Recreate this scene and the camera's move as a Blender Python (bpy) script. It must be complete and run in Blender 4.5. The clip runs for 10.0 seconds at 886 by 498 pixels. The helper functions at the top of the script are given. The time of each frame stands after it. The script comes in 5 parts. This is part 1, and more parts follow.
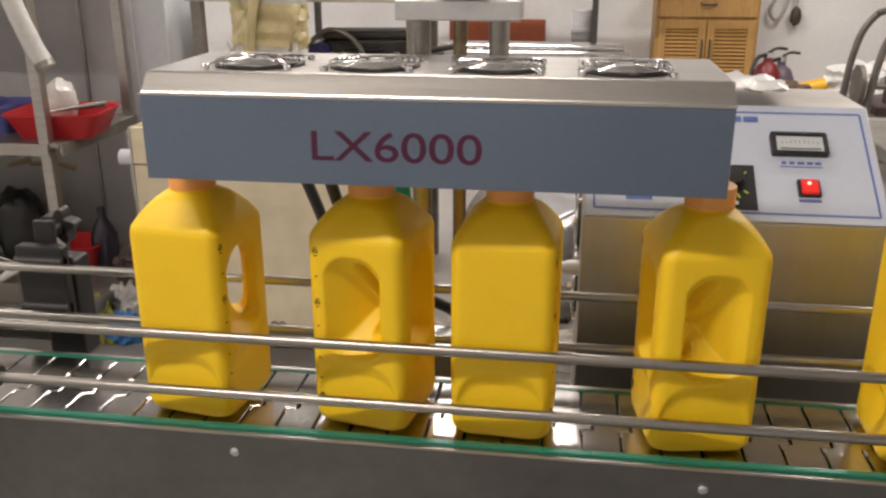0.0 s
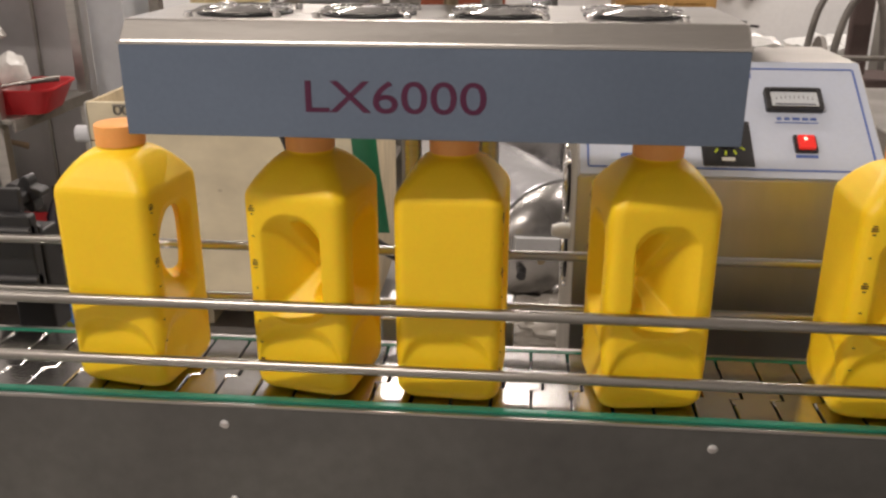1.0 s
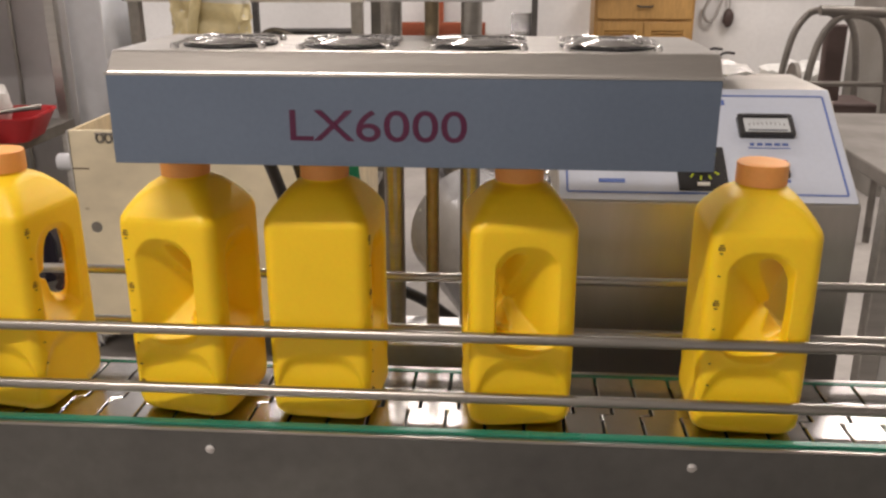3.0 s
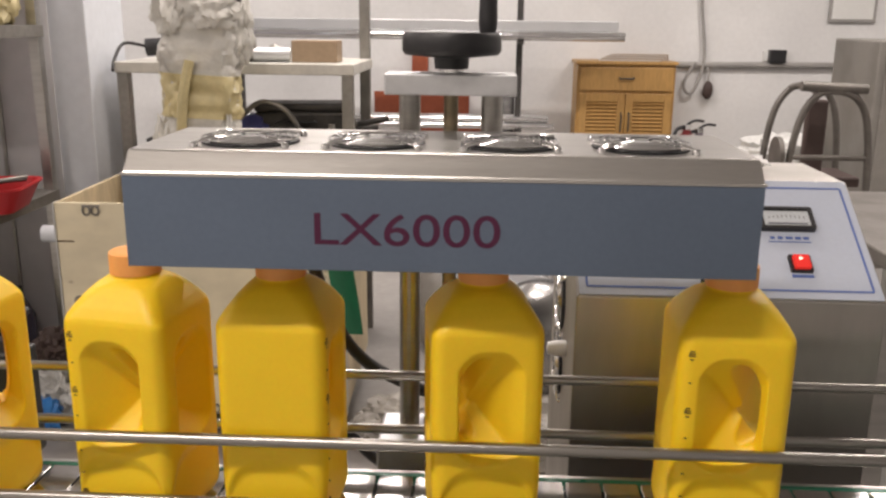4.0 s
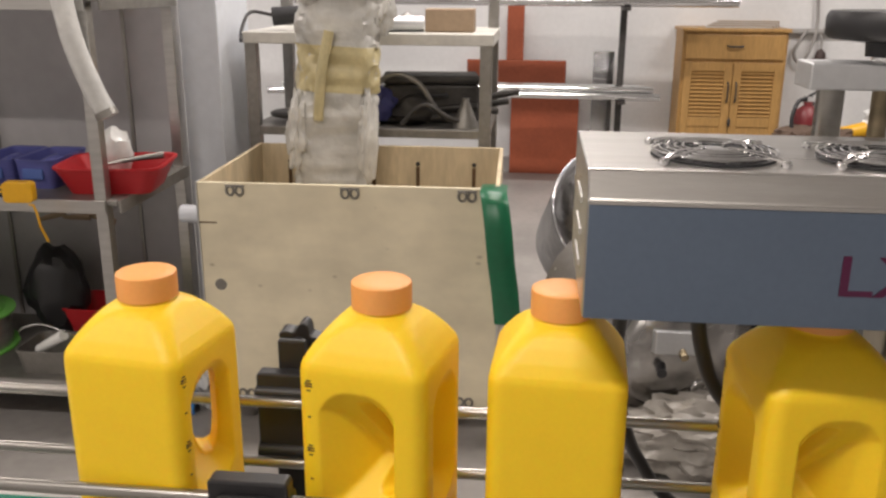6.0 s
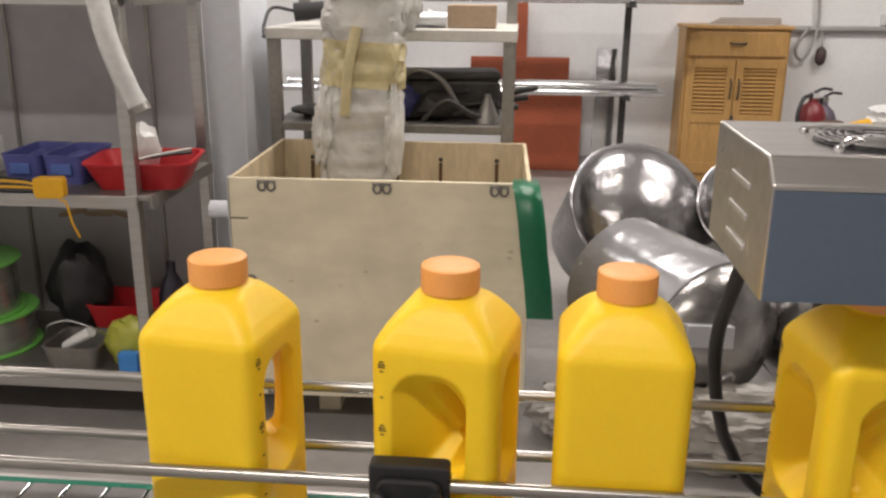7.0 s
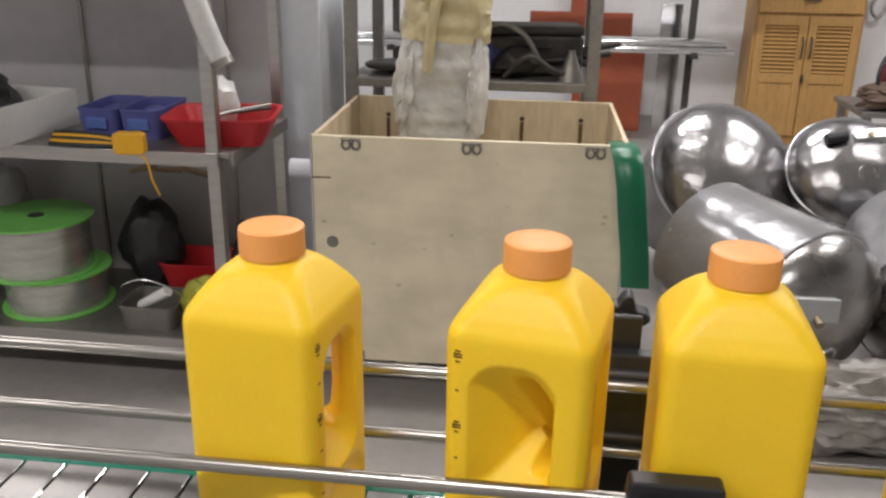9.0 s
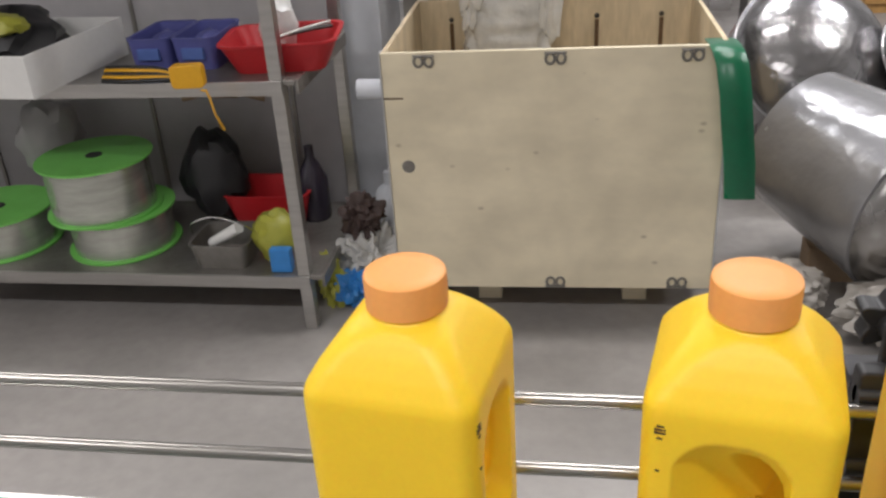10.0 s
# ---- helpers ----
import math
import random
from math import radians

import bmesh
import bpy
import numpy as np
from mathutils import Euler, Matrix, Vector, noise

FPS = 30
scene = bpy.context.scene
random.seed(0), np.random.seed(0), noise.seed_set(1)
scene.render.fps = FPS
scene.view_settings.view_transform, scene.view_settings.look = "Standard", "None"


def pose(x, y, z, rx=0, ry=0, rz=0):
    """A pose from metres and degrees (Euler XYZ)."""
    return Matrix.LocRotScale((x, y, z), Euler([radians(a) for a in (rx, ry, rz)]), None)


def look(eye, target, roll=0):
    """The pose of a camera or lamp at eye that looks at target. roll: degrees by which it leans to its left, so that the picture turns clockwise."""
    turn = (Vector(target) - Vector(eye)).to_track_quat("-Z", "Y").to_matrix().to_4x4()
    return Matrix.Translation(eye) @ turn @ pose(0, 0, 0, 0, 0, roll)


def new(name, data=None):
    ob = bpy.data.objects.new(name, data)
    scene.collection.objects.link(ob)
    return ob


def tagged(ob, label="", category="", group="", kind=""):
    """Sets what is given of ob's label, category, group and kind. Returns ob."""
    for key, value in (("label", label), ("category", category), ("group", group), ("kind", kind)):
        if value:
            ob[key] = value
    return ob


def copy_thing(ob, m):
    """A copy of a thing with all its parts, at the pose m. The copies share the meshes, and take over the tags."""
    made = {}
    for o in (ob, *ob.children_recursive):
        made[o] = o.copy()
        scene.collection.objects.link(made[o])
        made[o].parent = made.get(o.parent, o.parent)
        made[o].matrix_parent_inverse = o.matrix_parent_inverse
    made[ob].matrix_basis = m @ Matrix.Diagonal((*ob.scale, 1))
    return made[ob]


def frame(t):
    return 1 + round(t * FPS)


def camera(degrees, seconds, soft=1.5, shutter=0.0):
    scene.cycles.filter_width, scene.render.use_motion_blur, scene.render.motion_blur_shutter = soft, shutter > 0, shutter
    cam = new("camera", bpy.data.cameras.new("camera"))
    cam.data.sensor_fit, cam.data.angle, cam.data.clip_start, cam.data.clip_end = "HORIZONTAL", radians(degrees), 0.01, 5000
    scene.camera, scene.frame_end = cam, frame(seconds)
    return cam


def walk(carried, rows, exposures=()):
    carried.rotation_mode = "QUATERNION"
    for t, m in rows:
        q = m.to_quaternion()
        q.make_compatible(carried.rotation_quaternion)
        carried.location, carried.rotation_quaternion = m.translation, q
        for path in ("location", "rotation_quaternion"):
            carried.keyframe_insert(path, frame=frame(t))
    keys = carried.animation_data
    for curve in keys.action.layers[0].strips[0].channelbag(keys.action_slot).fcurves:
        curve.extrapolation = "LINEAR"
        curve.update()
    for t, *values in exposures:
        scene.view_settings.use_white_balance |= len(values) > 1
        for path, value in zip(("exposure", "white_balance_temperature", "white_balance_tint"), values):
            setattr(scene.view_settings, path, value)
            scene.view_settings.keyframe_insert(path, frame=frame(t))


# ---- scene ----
cam = camera(53.6, 10.0, soft=2.5)
PATH = [
    (0, (0.12, -0.763, 1.298), (-0.153, 1.106, 0.639), -0.1),
    (0.5, (0.087, -0.755, 1.277), (-0.154, 1.106, 0.583), 0.3),
    (1, (0.079, -0.742, 1.267), (-0.096, 1.124, 0.567), 0.0),
    (1.5, (0.096, -0.738, 1.258), (-0.034, 1.122, 0.532), -0.1),
    (2, (0.104, -0.756, 1.266), (-0.033, 1.114, 0.568), -0.7),
    (2.2, (0.098, -0.761, 1.259), (-0.057, 1.11, 0.571), -0.6),
    (3.5, (0.066, -0.742, 1.285), (-0.049, 1.166, 0.696), 0.5),
    (4, (0.035, -0.717, 1.296), (-0.054, 1.215, 0.788), 0.6),
    (4.2, (0.019, -0.716, 1.298), (-0.083, 1.220, 0.807), 1.1),
    (4.5, (-0.009, -0.671, 1.294), (-0.146, 1.257, 0.78), 0.8),
    (4.7, (-0.032, -0.645, 1.295), (-0.174, 1.273, 0.746), 0.7),
    (5, (-0.107, -0.597, 1.286), (-0.301, 1.303, 0.689), 0.2),
    (5.2, (-0.136, -0.591, 1.281), (-0.350, 1.303, 0.674), 0.6),
    (5.5, (-0.176, -0.571, 1.275), (-0.377, 1.323, 0.666), 0.7),
    (5.7, (-0.212, -0.572, 1.283), (-0.409, 1.322, 0.670), 0.3),
    (5.8, (-0.244, -0.567, 1.290), (-0.439, 1.327, 0.679), 0.4),
    (6, (-0.284, -0.573, 1.303), (-0.48, 1.33, 0.72), 0.4),
    (6.2, (-0.313, -0.583, 1.31), (-0.508, 1.326, 0.745), 0.1),
    (7.5, (-0.448, -0.598, 1.288), (-0.59, 1.301, 0.676), 0.7),
    (7.8, (-0.463, -0.594, 1.279), (-0.586, 1.300, 0.648), 0.6),
    (8, (-0.471, -0.593, 1.267), (-0.571, 1.293, 0.608), 1.4),
    (8.2, (-0.487, -0.595, 1.268), (-0.588, 1.282, 0.584), 1.3),
    (8.5, (-0.513, -0.582, 1.268), (-0.657, 1.29, 0.579), 1.4),
    (8.8, (-0.546, -0.548, 1.286), (-0.733, 1.323, 0.607), 1.2),
    (9, (-0.57, -0.516, 1.281), (-0.802, 1.351, 0.601), 0.8),
    (9.2, (-0.606, -0.467, 1.286), (-0.843, 1.357, 0.499), -0.4),
    (9.5, (-0.658, -0.425, 1.300), (-0.943, 1.327, 0.378), -2.1),
    (9.7, (-0.680, -0.411, 1.306), (-0.995, 1.341, 0.394), -3.1),
    (10, (-0.718, -0.372, 1.314), (-1.021, 1.383, 0.404), -3.7),
]
walk(cam, [(t, look(eye, target, roll)) for t, eye, target, roll in PATH],
     [(0, 0.04, 6750, 12), (2, 0.05, 6900, 15), (4.5, 0.01, 6650, 13), (6, 0, 6550, 12), (8.5, -0.06, 6250, 11), (10, 0.01, 6000, 10)])


# ---- world, lamps ----
world = bpy.data.worlds.new("world")
scene.world = world
world.use_nodes = True
world.node_tree.nodes["Background"].inputs[0].default_value = (0.75, 0.82, 0.9, 1)
world.node_tree.nodes["Background"].inputs[1].default_value = 0.15
TUBES = [(x, y) for y in (1.95, 3.4) for x in (-2.9, -0.45, 2.0)] + [(-3.0, -1.1), (-0.8, -1.1)]
TUBE_POWER = 33.0
for x, y in TUBES:
    lamp = bpy.data.lights.new("tube_light", "AREA")
    lamp.shape, lamp.size, lamp.size_y, lamp.energy = "RECTANGLE", 1.2, 0.16, TUBE_POWER * (1.42 if y > 3 else 1.0 if y > 0 else 1.2)
    lamp.color = (1.0, 0.945, 0.90) if y > 3 else (1.0, 0.915, 0.84)
    new("tube_light", lamp).matrix_world = pose(x, y, 3.02)

# ---- materials ----
def material(name, color, rough=0.5, metal=0.0, grain=(40, 0.1), stain=(3, 0.1), bump=0.0, coat=0.0, sss=0.0, stretch=(1, 1, 1), rough_var=0.1,
             emit=None, alpha=1.0, trans=0.0, tint=None, specks=None):
    """Principled material: fine grain and wide stains vary the colour and the gloss; bump in millimetres; tint: colour that the stains turn to."""
    m = bpy.data.materials.new(name)
    m.use_nodes = True
    n, l = m.node_tree.nodes, m.node_tree.links
    b = n["Principled BSDF"]
    b.inputs["Metallic"].default_value = metal
    b.inputs["Coat Weight"].default_value = coat
    b.inputs["Transmission Weight"].default_value = trans
    b.inputs["Alpha"].default_value = alpha
    if sss:
        b.inputs["Subsurface Weight"].default_value = sss
        b.inputs["Subsurface Scale"].default_value = 0.01
    if emit:
        b.inputs["Emission Color"].default_value = (*emit[0], 1)
        b.inputs["Emission Strength"].default_value = emit[1]
    tc = n.new("ShaderNodeTexCoord")
    mp = n.new("ShaderNodeMapping")
    mp.inputs["Scale"].default_value = stretch
    l.new(tc.outputs["Object"], mp.inputs["Vector"])

    def noise_node(scale, detail):
        t = n.new("ShaderNodeTexNoise")
        t.inputs["Scale"].default_value, t.inputs["Detail"].default_value = scale, detail
        l.new(mp.outputs[0], t.inputs["Vector"])
        return t

    fine, wide = noise_node(grain[0], 6), noise_node(stain[0], 4)

    def mixed(a_socket, a_value, fac, c2, amount):
        mx = n.new("ShaderNodeMix")
        mx.data_type = "RGBA"
        r = n.new("ShaderNodeMapRange")
        r.inputs[1].default_value, r.inputs[2].default_value = 0.35, 0.7
        r.inputs[3].default_value, r.inputs[4].default_value = 0.0, amount
        l.new(fac.outputs[0], r.inputs[0])
        l.new(r.outputs[0], mx.inputs[0])
        if a_socket:
            l.new(a_socket, mx.inputs[6])
        else:
            mx.inputs[6].default_value = (*a_value, 1)
        mx.inputs[7].default_value = (*c2, 1)
        return mx.outputs[2]

    dark = tuple(c * 0.35 for c in color)
    c1 = mixed(None, color, fine, dark, grain[1] * 2)
    c2 = mixed(c1, None, wide, tint or dark, stain[1] * 2)
    if specks:
        cells = n.new("ShaderNodeTexVoronoi")
        cells.inputs["Scale"].default_value = specks[0]
        l.new(mp.outputs[0], cells.inputs["Vector"])
        near = n.new("ShaderNodeMapRange")
        near.inputs[1].default_value, near.inputs[2].default_value = 0.03, 0.10
        near.inputs[3].default_value, near.inputs[4].default_value = specks[1], 0.0
        l.new(cells.outputs["Distance"], near.inputs[0])
        spot = n.new("ShaderNodeMix")
        spot.data_type = "RGBA"
        l.new(near.outputs[0], spot.inputs[0])
        l.new(c2, spot.inputs[6])
        spot.inputs[7].default_value = (color[0] * 0.3, color[1] * 0.25, color[2] * 0.2, 1)
        c2 = spot.outputs[2]
    l.new(c2, b.inputs["Base Color"])
    r = n.new("ShaderNodeMapRange")
    r.inputs[3].default_value, r.inputs[4].default_value = max(0.02, rough - rough_var), min(1, rough + rough_var)
    l.new(wide.outputs[0], r.inputs[0])
    l.new(r.outputs[0], b.inputs["Roughness"])
    if bump:
        bp = n.new("ShaderNodeBump")
        bp.inputs["Strength"].default_value = 1.0
        bp.inputs["Distance"].default_value = bump * 0.001
        l.new(fine.outputs[0], bp.inputs["Height"])
        l.new(bp.outputs[0], b.inputs["Normal"])
    return m


YELLOW = material("yellow_plastic", (0.95, 0.632, 0.016), 0.47, grain=(300, 0.02), stain=(14, 0.03), bump=0.05, sss=0.15)
ORANGE = material("orange_cap", (0.86, 0.385, 0.105), 0.5, grain=(300, 0.03), stain=(30, 0.04), bump=0.04, sss=0.1)
INK = material("black_ink", (0.10, 0.06, 0.02), 0.6)
STEEL = material("brushed_steel", (0.55, 0.54, 0.52), 0.34, 1.0, grain=(90, 0.08), stain=(4, 0.12), bump=0.05, stretch=(1, 18, 18))
SIDE_STEEL = material("side_panel_steel", (0.25, 0.255, 0.25), 0.33, 1.0, grain=(60, 0.1), stain=(3.5, 0.3), bump=0.05, stretch=(1, 1, 1))
HEAD_STEEL = material("head_steel", (0.56, 0.545, 0.52), 0.31, 1.0, grain=(70, 0.06), stain=(5, 0.08), bump=0.03, stretch=(1, 14, 14))
BLUE_FILM = material("grey_blue_face_plate", (0.180, 0.232, 0.315), 0.30, 0.8, grain=(200, 0.04), stain=(5, 0.1), rough_var=0.05)
CHROME = material("chrome", (0.8, 0.8, 0.8), 0.12, 1.0, grain=(80, 0.04), stain=(8, 0.1), rough_var=0.06)
TANK = material("film_over_polished_steel", (0.40, 0.395, 0.40), 0.22, 0.95, grain=(11, 0.10), stain=(5, 0.22), rough_var=0.12, bump=9.0)
DOME = material("dulled_dome_steel", (0.42, 0.41, 0.40), 0.26, 1.0, grain=(9, 0.1), stain=(5, 0.3), rough_var=0.1, bump=5.0)
ROD = material("rail_rod_steel", (0.40, 0.385, 0.36), 0.30, 1.0, grain=(60, 0.1), stain=(6, 0.15), stretch=(0.2, 4, 4))
BLACK = material("black_plastic", (0.018, 0.018, 0.02), 0.45, grain=(150, 0.1), stain=(10, 0.1), bump=0.1)
GREEN = material("green_wear_strip", (0.01, 0.19, 0.12), 0.3, grain=(80, 0.1), stain=(5, 0.1))
PURPLE = material("purple_red_print", (0.075, 0.004, 0.038), 0.5, grain=(150, 0.05))
PANEL = material("pale_panel_film", (0.54, 0.595, 0.71), 0.35, grain=(200, 0.03), stain=(4, 0.05))
PRINT_BLUE = material("blue_print", (0.10, 0.17, 0.48), 0.5)
IRON_INK = material("grey_scale_print", (0.12, 0.13, 0.16), 0.5)
WHITE = material("white_paint", (0.78, 0.78, 0.76), 0.5, grain=(60, 0.03), stain=(3, 0.08))
RED_GLOW = material("lit_red_switch", (0.7, 0.02, 0.02), 0.3, emit=((1.0, 0.05, 0.03), 0.35))
PILOT = material("glowing_pilot", (0.9, 0.3, 0.25), 0.3, emit=((1.0, 0.45, 0.35), 2.5))
YELLOW_GREEN = material("yellow_green_print", (0.5, 0.62, 0.03), 0.5)
BRASS = material("brass_screw", (0.33, 0.27, 0.18), 0.45, 1.0, grain=(100, 0.2))
ALU = material("milled_aluminium", (0.62, 0.63, 0.64), 0.42, 0.8, grain=(120, 0.05), stain=(6, 0.08))
RUBBER = material("black_rubber_cable", (0.02, 0.018, 0.018), 0.5)


# ---- mesh helpers ----
def link(bm, name, mat, parent=None, label="", smooth=False, at=None, bevel=0.0, segments=2):
    if bevel:
        sharp = [e for e in bm.edges if len(e.link_faces) == 2 and e.calc_face_angle(0) > 0.5]
        bmesh.ops.bevel(bm, geom=sharp, offset=bevel, segments=segments, profile=0.5, affect="EDGES", clamp_overlap=True)
    me = bpy.data.meshes.new(name)
    bm.normal_update()
    bm.to_mesh(me)
    bm.free()
    me.materials.append(mat)
    if smooth:
        me.shade_smooth()
        me.set_sharp_from_angle(angle=radians(38))
    ob = new(name, me)
    if at is not None:
        ob.matrix_world = at
    if parent is not None:
        ob.parent = parent
    if label:
        ob["label"] = label
    return ob


def part(name, bm, mat, parent, label="", smooth=True, bevel=0.0):
    return link(bm, name, mat, parent, label, smooth, None, bevel)


def thing(name, at, label, category, group="", kind=""):
    return tagged(_placed(new(name), at), label, category, group, kind)


def _placed(ob, m):
    ob.matrix_world = m
    return ob


def box(x0, x1, y0, y1, z0, z1, bm=None):
    bm = bm or bmesh.new()
    m = Matrix.Translation(((x0 + x1) / 2, (y0 + y1) / 2, (z0 + z1) / 2)) @ Matrix.Diagonal((x1 - x0, y1 - y0, z1 - z0, 1))
    bmesh.ops.create_cube(bm, size=1, matrix=m)
    return bm


def rod(a, b, r, bm=None, n=16, r2=None):
    bm = bm or bmesh.new()
    a, b = Vector(a), Vector(b)
    m = Matrix.Translation((a + b) / 2) @ (b - a).to_track_quat("Z", "Y").to_matrix().to_4x4()
    bmesh.ops.create_cone(bm, cap_ends=True, segments=n, radius1=r, radius2=r if r2 is None else r2, depth=(b - a).length, matrix=m)
    return bm


def lathe(profile, n=32, m=None, bm=None):
    """A turned body from (radius, height) pairs."""
    bm = bm or bmesh.new()
    m = m or Matrix()
    rings = [[bm.verts.new(m @ Vector((r * math.cos(2 * math.pi * i / n), r * math.sin(2 * math.pi * i / n), z))) for i in range(n)] for r, z in profile]
    for a, b in zip(rings, rings[1:]):
        for i in range(n):
            bm.faces.new((a[i], a[(i + 1) % n], b[(i + 1) % n], b[i]))
    bm.faces.new(rings[0][::-1])
    bm.faces.new(rings[-1])
    return bm


def prism(outline, lo, hi, m=None, bm=None):
    """A flat outline (x, y), given thickness from lo to hi along z, then moved by m."""
    bm = bm or bmesh.new()
    m = m or Matrix()
    a = [bm.verts.new(m @ Vector((x, y, lo))) for x, y in outline]
    b = [bm.verts.new(m @ Vector((x, y, hi))) for x, y in outline]
    bm.faces.new(a[::-1])
    bm.faces.new(b)
    for i in range(len(a)):
        j = (i + 1) % len(a)
        bm.faces.new((a[i], a[j], b[j], b[i]))
    bmesh.ops.recalc_face_normals(bm, faces=bm.faces)
    return bm


def tube(points, r, bm=None, n=10, steps=8):
    """A bent tube through points (Catmull-Rom)."""
    bm = bm or bmesh.new()
    P = [Vector(p) for p in points]
    P = [P[0] * 2 - P[1]] + P + [P[-1] * 2 - P[-2]]
    line = []
    for i in range(1, len(P) - 2):
        for k in range(steps):
            u = k / steps
            line.append(0.5 * (2 * P[i] + (P[i + 1] - P[i - 1]) * u + (2 * P[i - 1] - 5 * P[i] + 4 * P[i + 1] - P[i + 2]) * u * u
                               + (3 * P[i] - P[i - 1] - 3 * P[i + 1] + P[i + 2]) * u ** 3))
    line.append(P[-2])
    rings = []
    side = None
    for i, p in enumerate(line):
        d = (line[min(i + 1, len(line) - 1)] - line[max(i - 1, 0)]).normalized()
        if side is None:
            side = d.orthogonal().normalized()
        side = (side - d * side.dot(d)).normalized()
        up = d.cross(side)
        rings.append([bm.verts.new(p + r * (math.cos(2 * math.pi * k / n) * side + math.sin(2 * math.pi * k / n) * up)) for k in range(n)])
    for a, b in zip(rings, rings[1:]):
        for k in range(n):
            bm.faces.new((a[k], a[(k + 1) % n], b[(k + 1) % n], b[k]))
    bm.faces.new(rings[0][::-1])
    bm.faces.new(rings[-1])
    return bm


def rounded(w, h, r, n=5):
    """Outline of a rectangle with round corners, about the origin."""
    out = []
    for cx, cy, a0 in ((w / 2 - r, h / 2 - r, 0), (-w / 2 + r, h / 2 - r, 90), (-w / 2 + r, -h / 2 + r, 180), (w / 2 - r, -h / 2 + r, 270)):
        for k in range(n + 1):
            a = radians(a0 + 90 * k / n)
            out.append((cx + r * math.cos(a), cy + r * math.sin(a)))
    return out


def lettering(text, size, depth, mat, name, parent, m, label="", bold=0.00015):
    cu = bpy.data.curves.new(name, "FONT")
    cu.body, cu.size, cu.extrude, cu.align_x, cu.align_y = text, size, depth, "LEFT", "BOTTOM_BASELINE"
    cu.offset = bold
    tmp = new(name, cu)
    me = bpy.data.meshes.new_from_object(tmp.evaluated_get(bpy.context.evaluated_depsgraph_get()))
    bpy.data.objects.remove(tmp)
    bpy.data.curves.remove(cu)
    me.materials.clear()
    me.materials.append(mat)
    ob = new(name, me)
    ob.matrix_world = m
    ob.parent = parent
    if label:
        ob["label"] = label
    return ob


def evaluated(ob, mods):
    """The mesh of ob after the given modifiers."""
    for kind, values in mods:
        md = ob.modifiers.new(kind.lower(), kind)
        for k, v in values.items():
            if k == "object":
                md.object = v
            elif k == "operation":
                md.operation = v
            elif k == "voxel_size":
                md.mode, md.voxel_size = "VOXEL", v
            elif k == "iterations":
                md.iterations = v
            elif k == "factor":
                md.factor = v
    me = bpy.data.meshes.new_from_object(ob.evaluated_get(bpy.context.evaluated_depsgraph_get()))
    ob.modifiers.clear()
    return me

# ---- conveyor ----
BELT_Z = 0.839
BELT_Y = 0.0295


def conveyor():
    t = thing("conveyor", pose(0, 0, 0), "long stainless steel conveyor frame with green wear strips", "conveyor")
    for y, s, top in ((-0.050, -1, 0.8455), (0.104, 1, 0.836)):
        part("side_panel", box(-2.0, 1.4, min(y, y + s * 0.004), max(y, y + s * 0.004), 0.66, top), SIDE_STEEL, t, "brushed steel side panel", False)
        part("top_flange", box(-2.0, 1.4, min(y + s * 0.004, y - s * 0.001), max(y + s * 0.004, y - s * 0.001), top + 0.0005, top + 0.003), STEEL, t, "bright folded edge", False)
        lo, hi = (y - 0.009, y - 0.0015) if s > 0 else (y + 0.0015, y + 0.0095)
        part("wear_strip", box(-2.0, 1.4, lo, hi, top - 0.02, top + (0.0060 if s < 0 else 0.0035)), GREEN, t, "green plastic wear strip", False, 0.001)
        for x in (-1.97, -1.525, -1.08, -0.635, -0.19, 0.255, 0.70, 1.145):
            for z in ((0.828, 0.744) if s < 0 else (0.79, 0.73)):
                xx = x + (0.003 if z < 0.8 else 0)
                b = lathe([(0.0048, 0), (0.0046, 0.0016), (0.003, 0.0026), (0.001, 0.003)], 14, pose(xx, y + s * 0.004, z, 90 if s < 0 else -90))
                part("screw", b, CHROME, t, "round-headed screw")
    for x in (-1.7, -0.35, 1.1):
        for y in (-0.028, 0.082):
            part("leg", box(x - 0.02, x + 0.02, y - 0.02, y + 0.02, 0.0, 0.66), STEEL, t, "", False, 0.003)
    part("slide_bed", box(-1.99, 1.39, -0.0485, 0.1025, 0.80, 0.829), SIDE_STEEL, t, "", False)
    return t


def slat_mesh():
    w, half, g = 0.0381, 0.0680, 0.0011
    tab = 0.013
    left, right = -w / 2 + g, w / 2 - g
    out = [(left, -half), (right, -half), (right, -tab), (right + 0.011, -tab + 0.002), (right + 0.011, tab - 0.002), (right, tab), (right, half),
           (left, half), (left, tab + 0.001), (left + 0.0115, tab - 0.001), (left + 0.0115, -tab + 0.001), (left, -tab - 0.001)]
    bm = prism(out, -0.0032, 0)
    top = [e for e in bm.edges if all(v.co.z > -0.0001 for v in e.verts)]
    bmesh.ops.bevel(bm, geom=top, offset=0.0009, segments=1, profile=0.5, affect="EDGES")
    # rolled hinge knuckles beside the tongue
    for y in (-tab - 0.006, tab + 0.006):
        rod((left + 0.0005, y - 0.0045, -0.0016), (left + 0.0005, y + 0.0045, -0.0016), 0.0021, bm, 8)
    return bm


def belt():
    t = thing("slat_belt", pose(0, BELT_Y, BELT_Z), "shiny stainless steel slat-top belt running through the conveyor", "conveyor belt")
    first = link(slat_mesh(), "slat", SLAT_STEEL, t)
    for i in range(76):
        ob = first if i == 0 else first.copy()
        if i:
            scene.collection.objects.link(ob)
        ob.location = (-1.42 + 0.0381 * i, 0, 0)
    return t


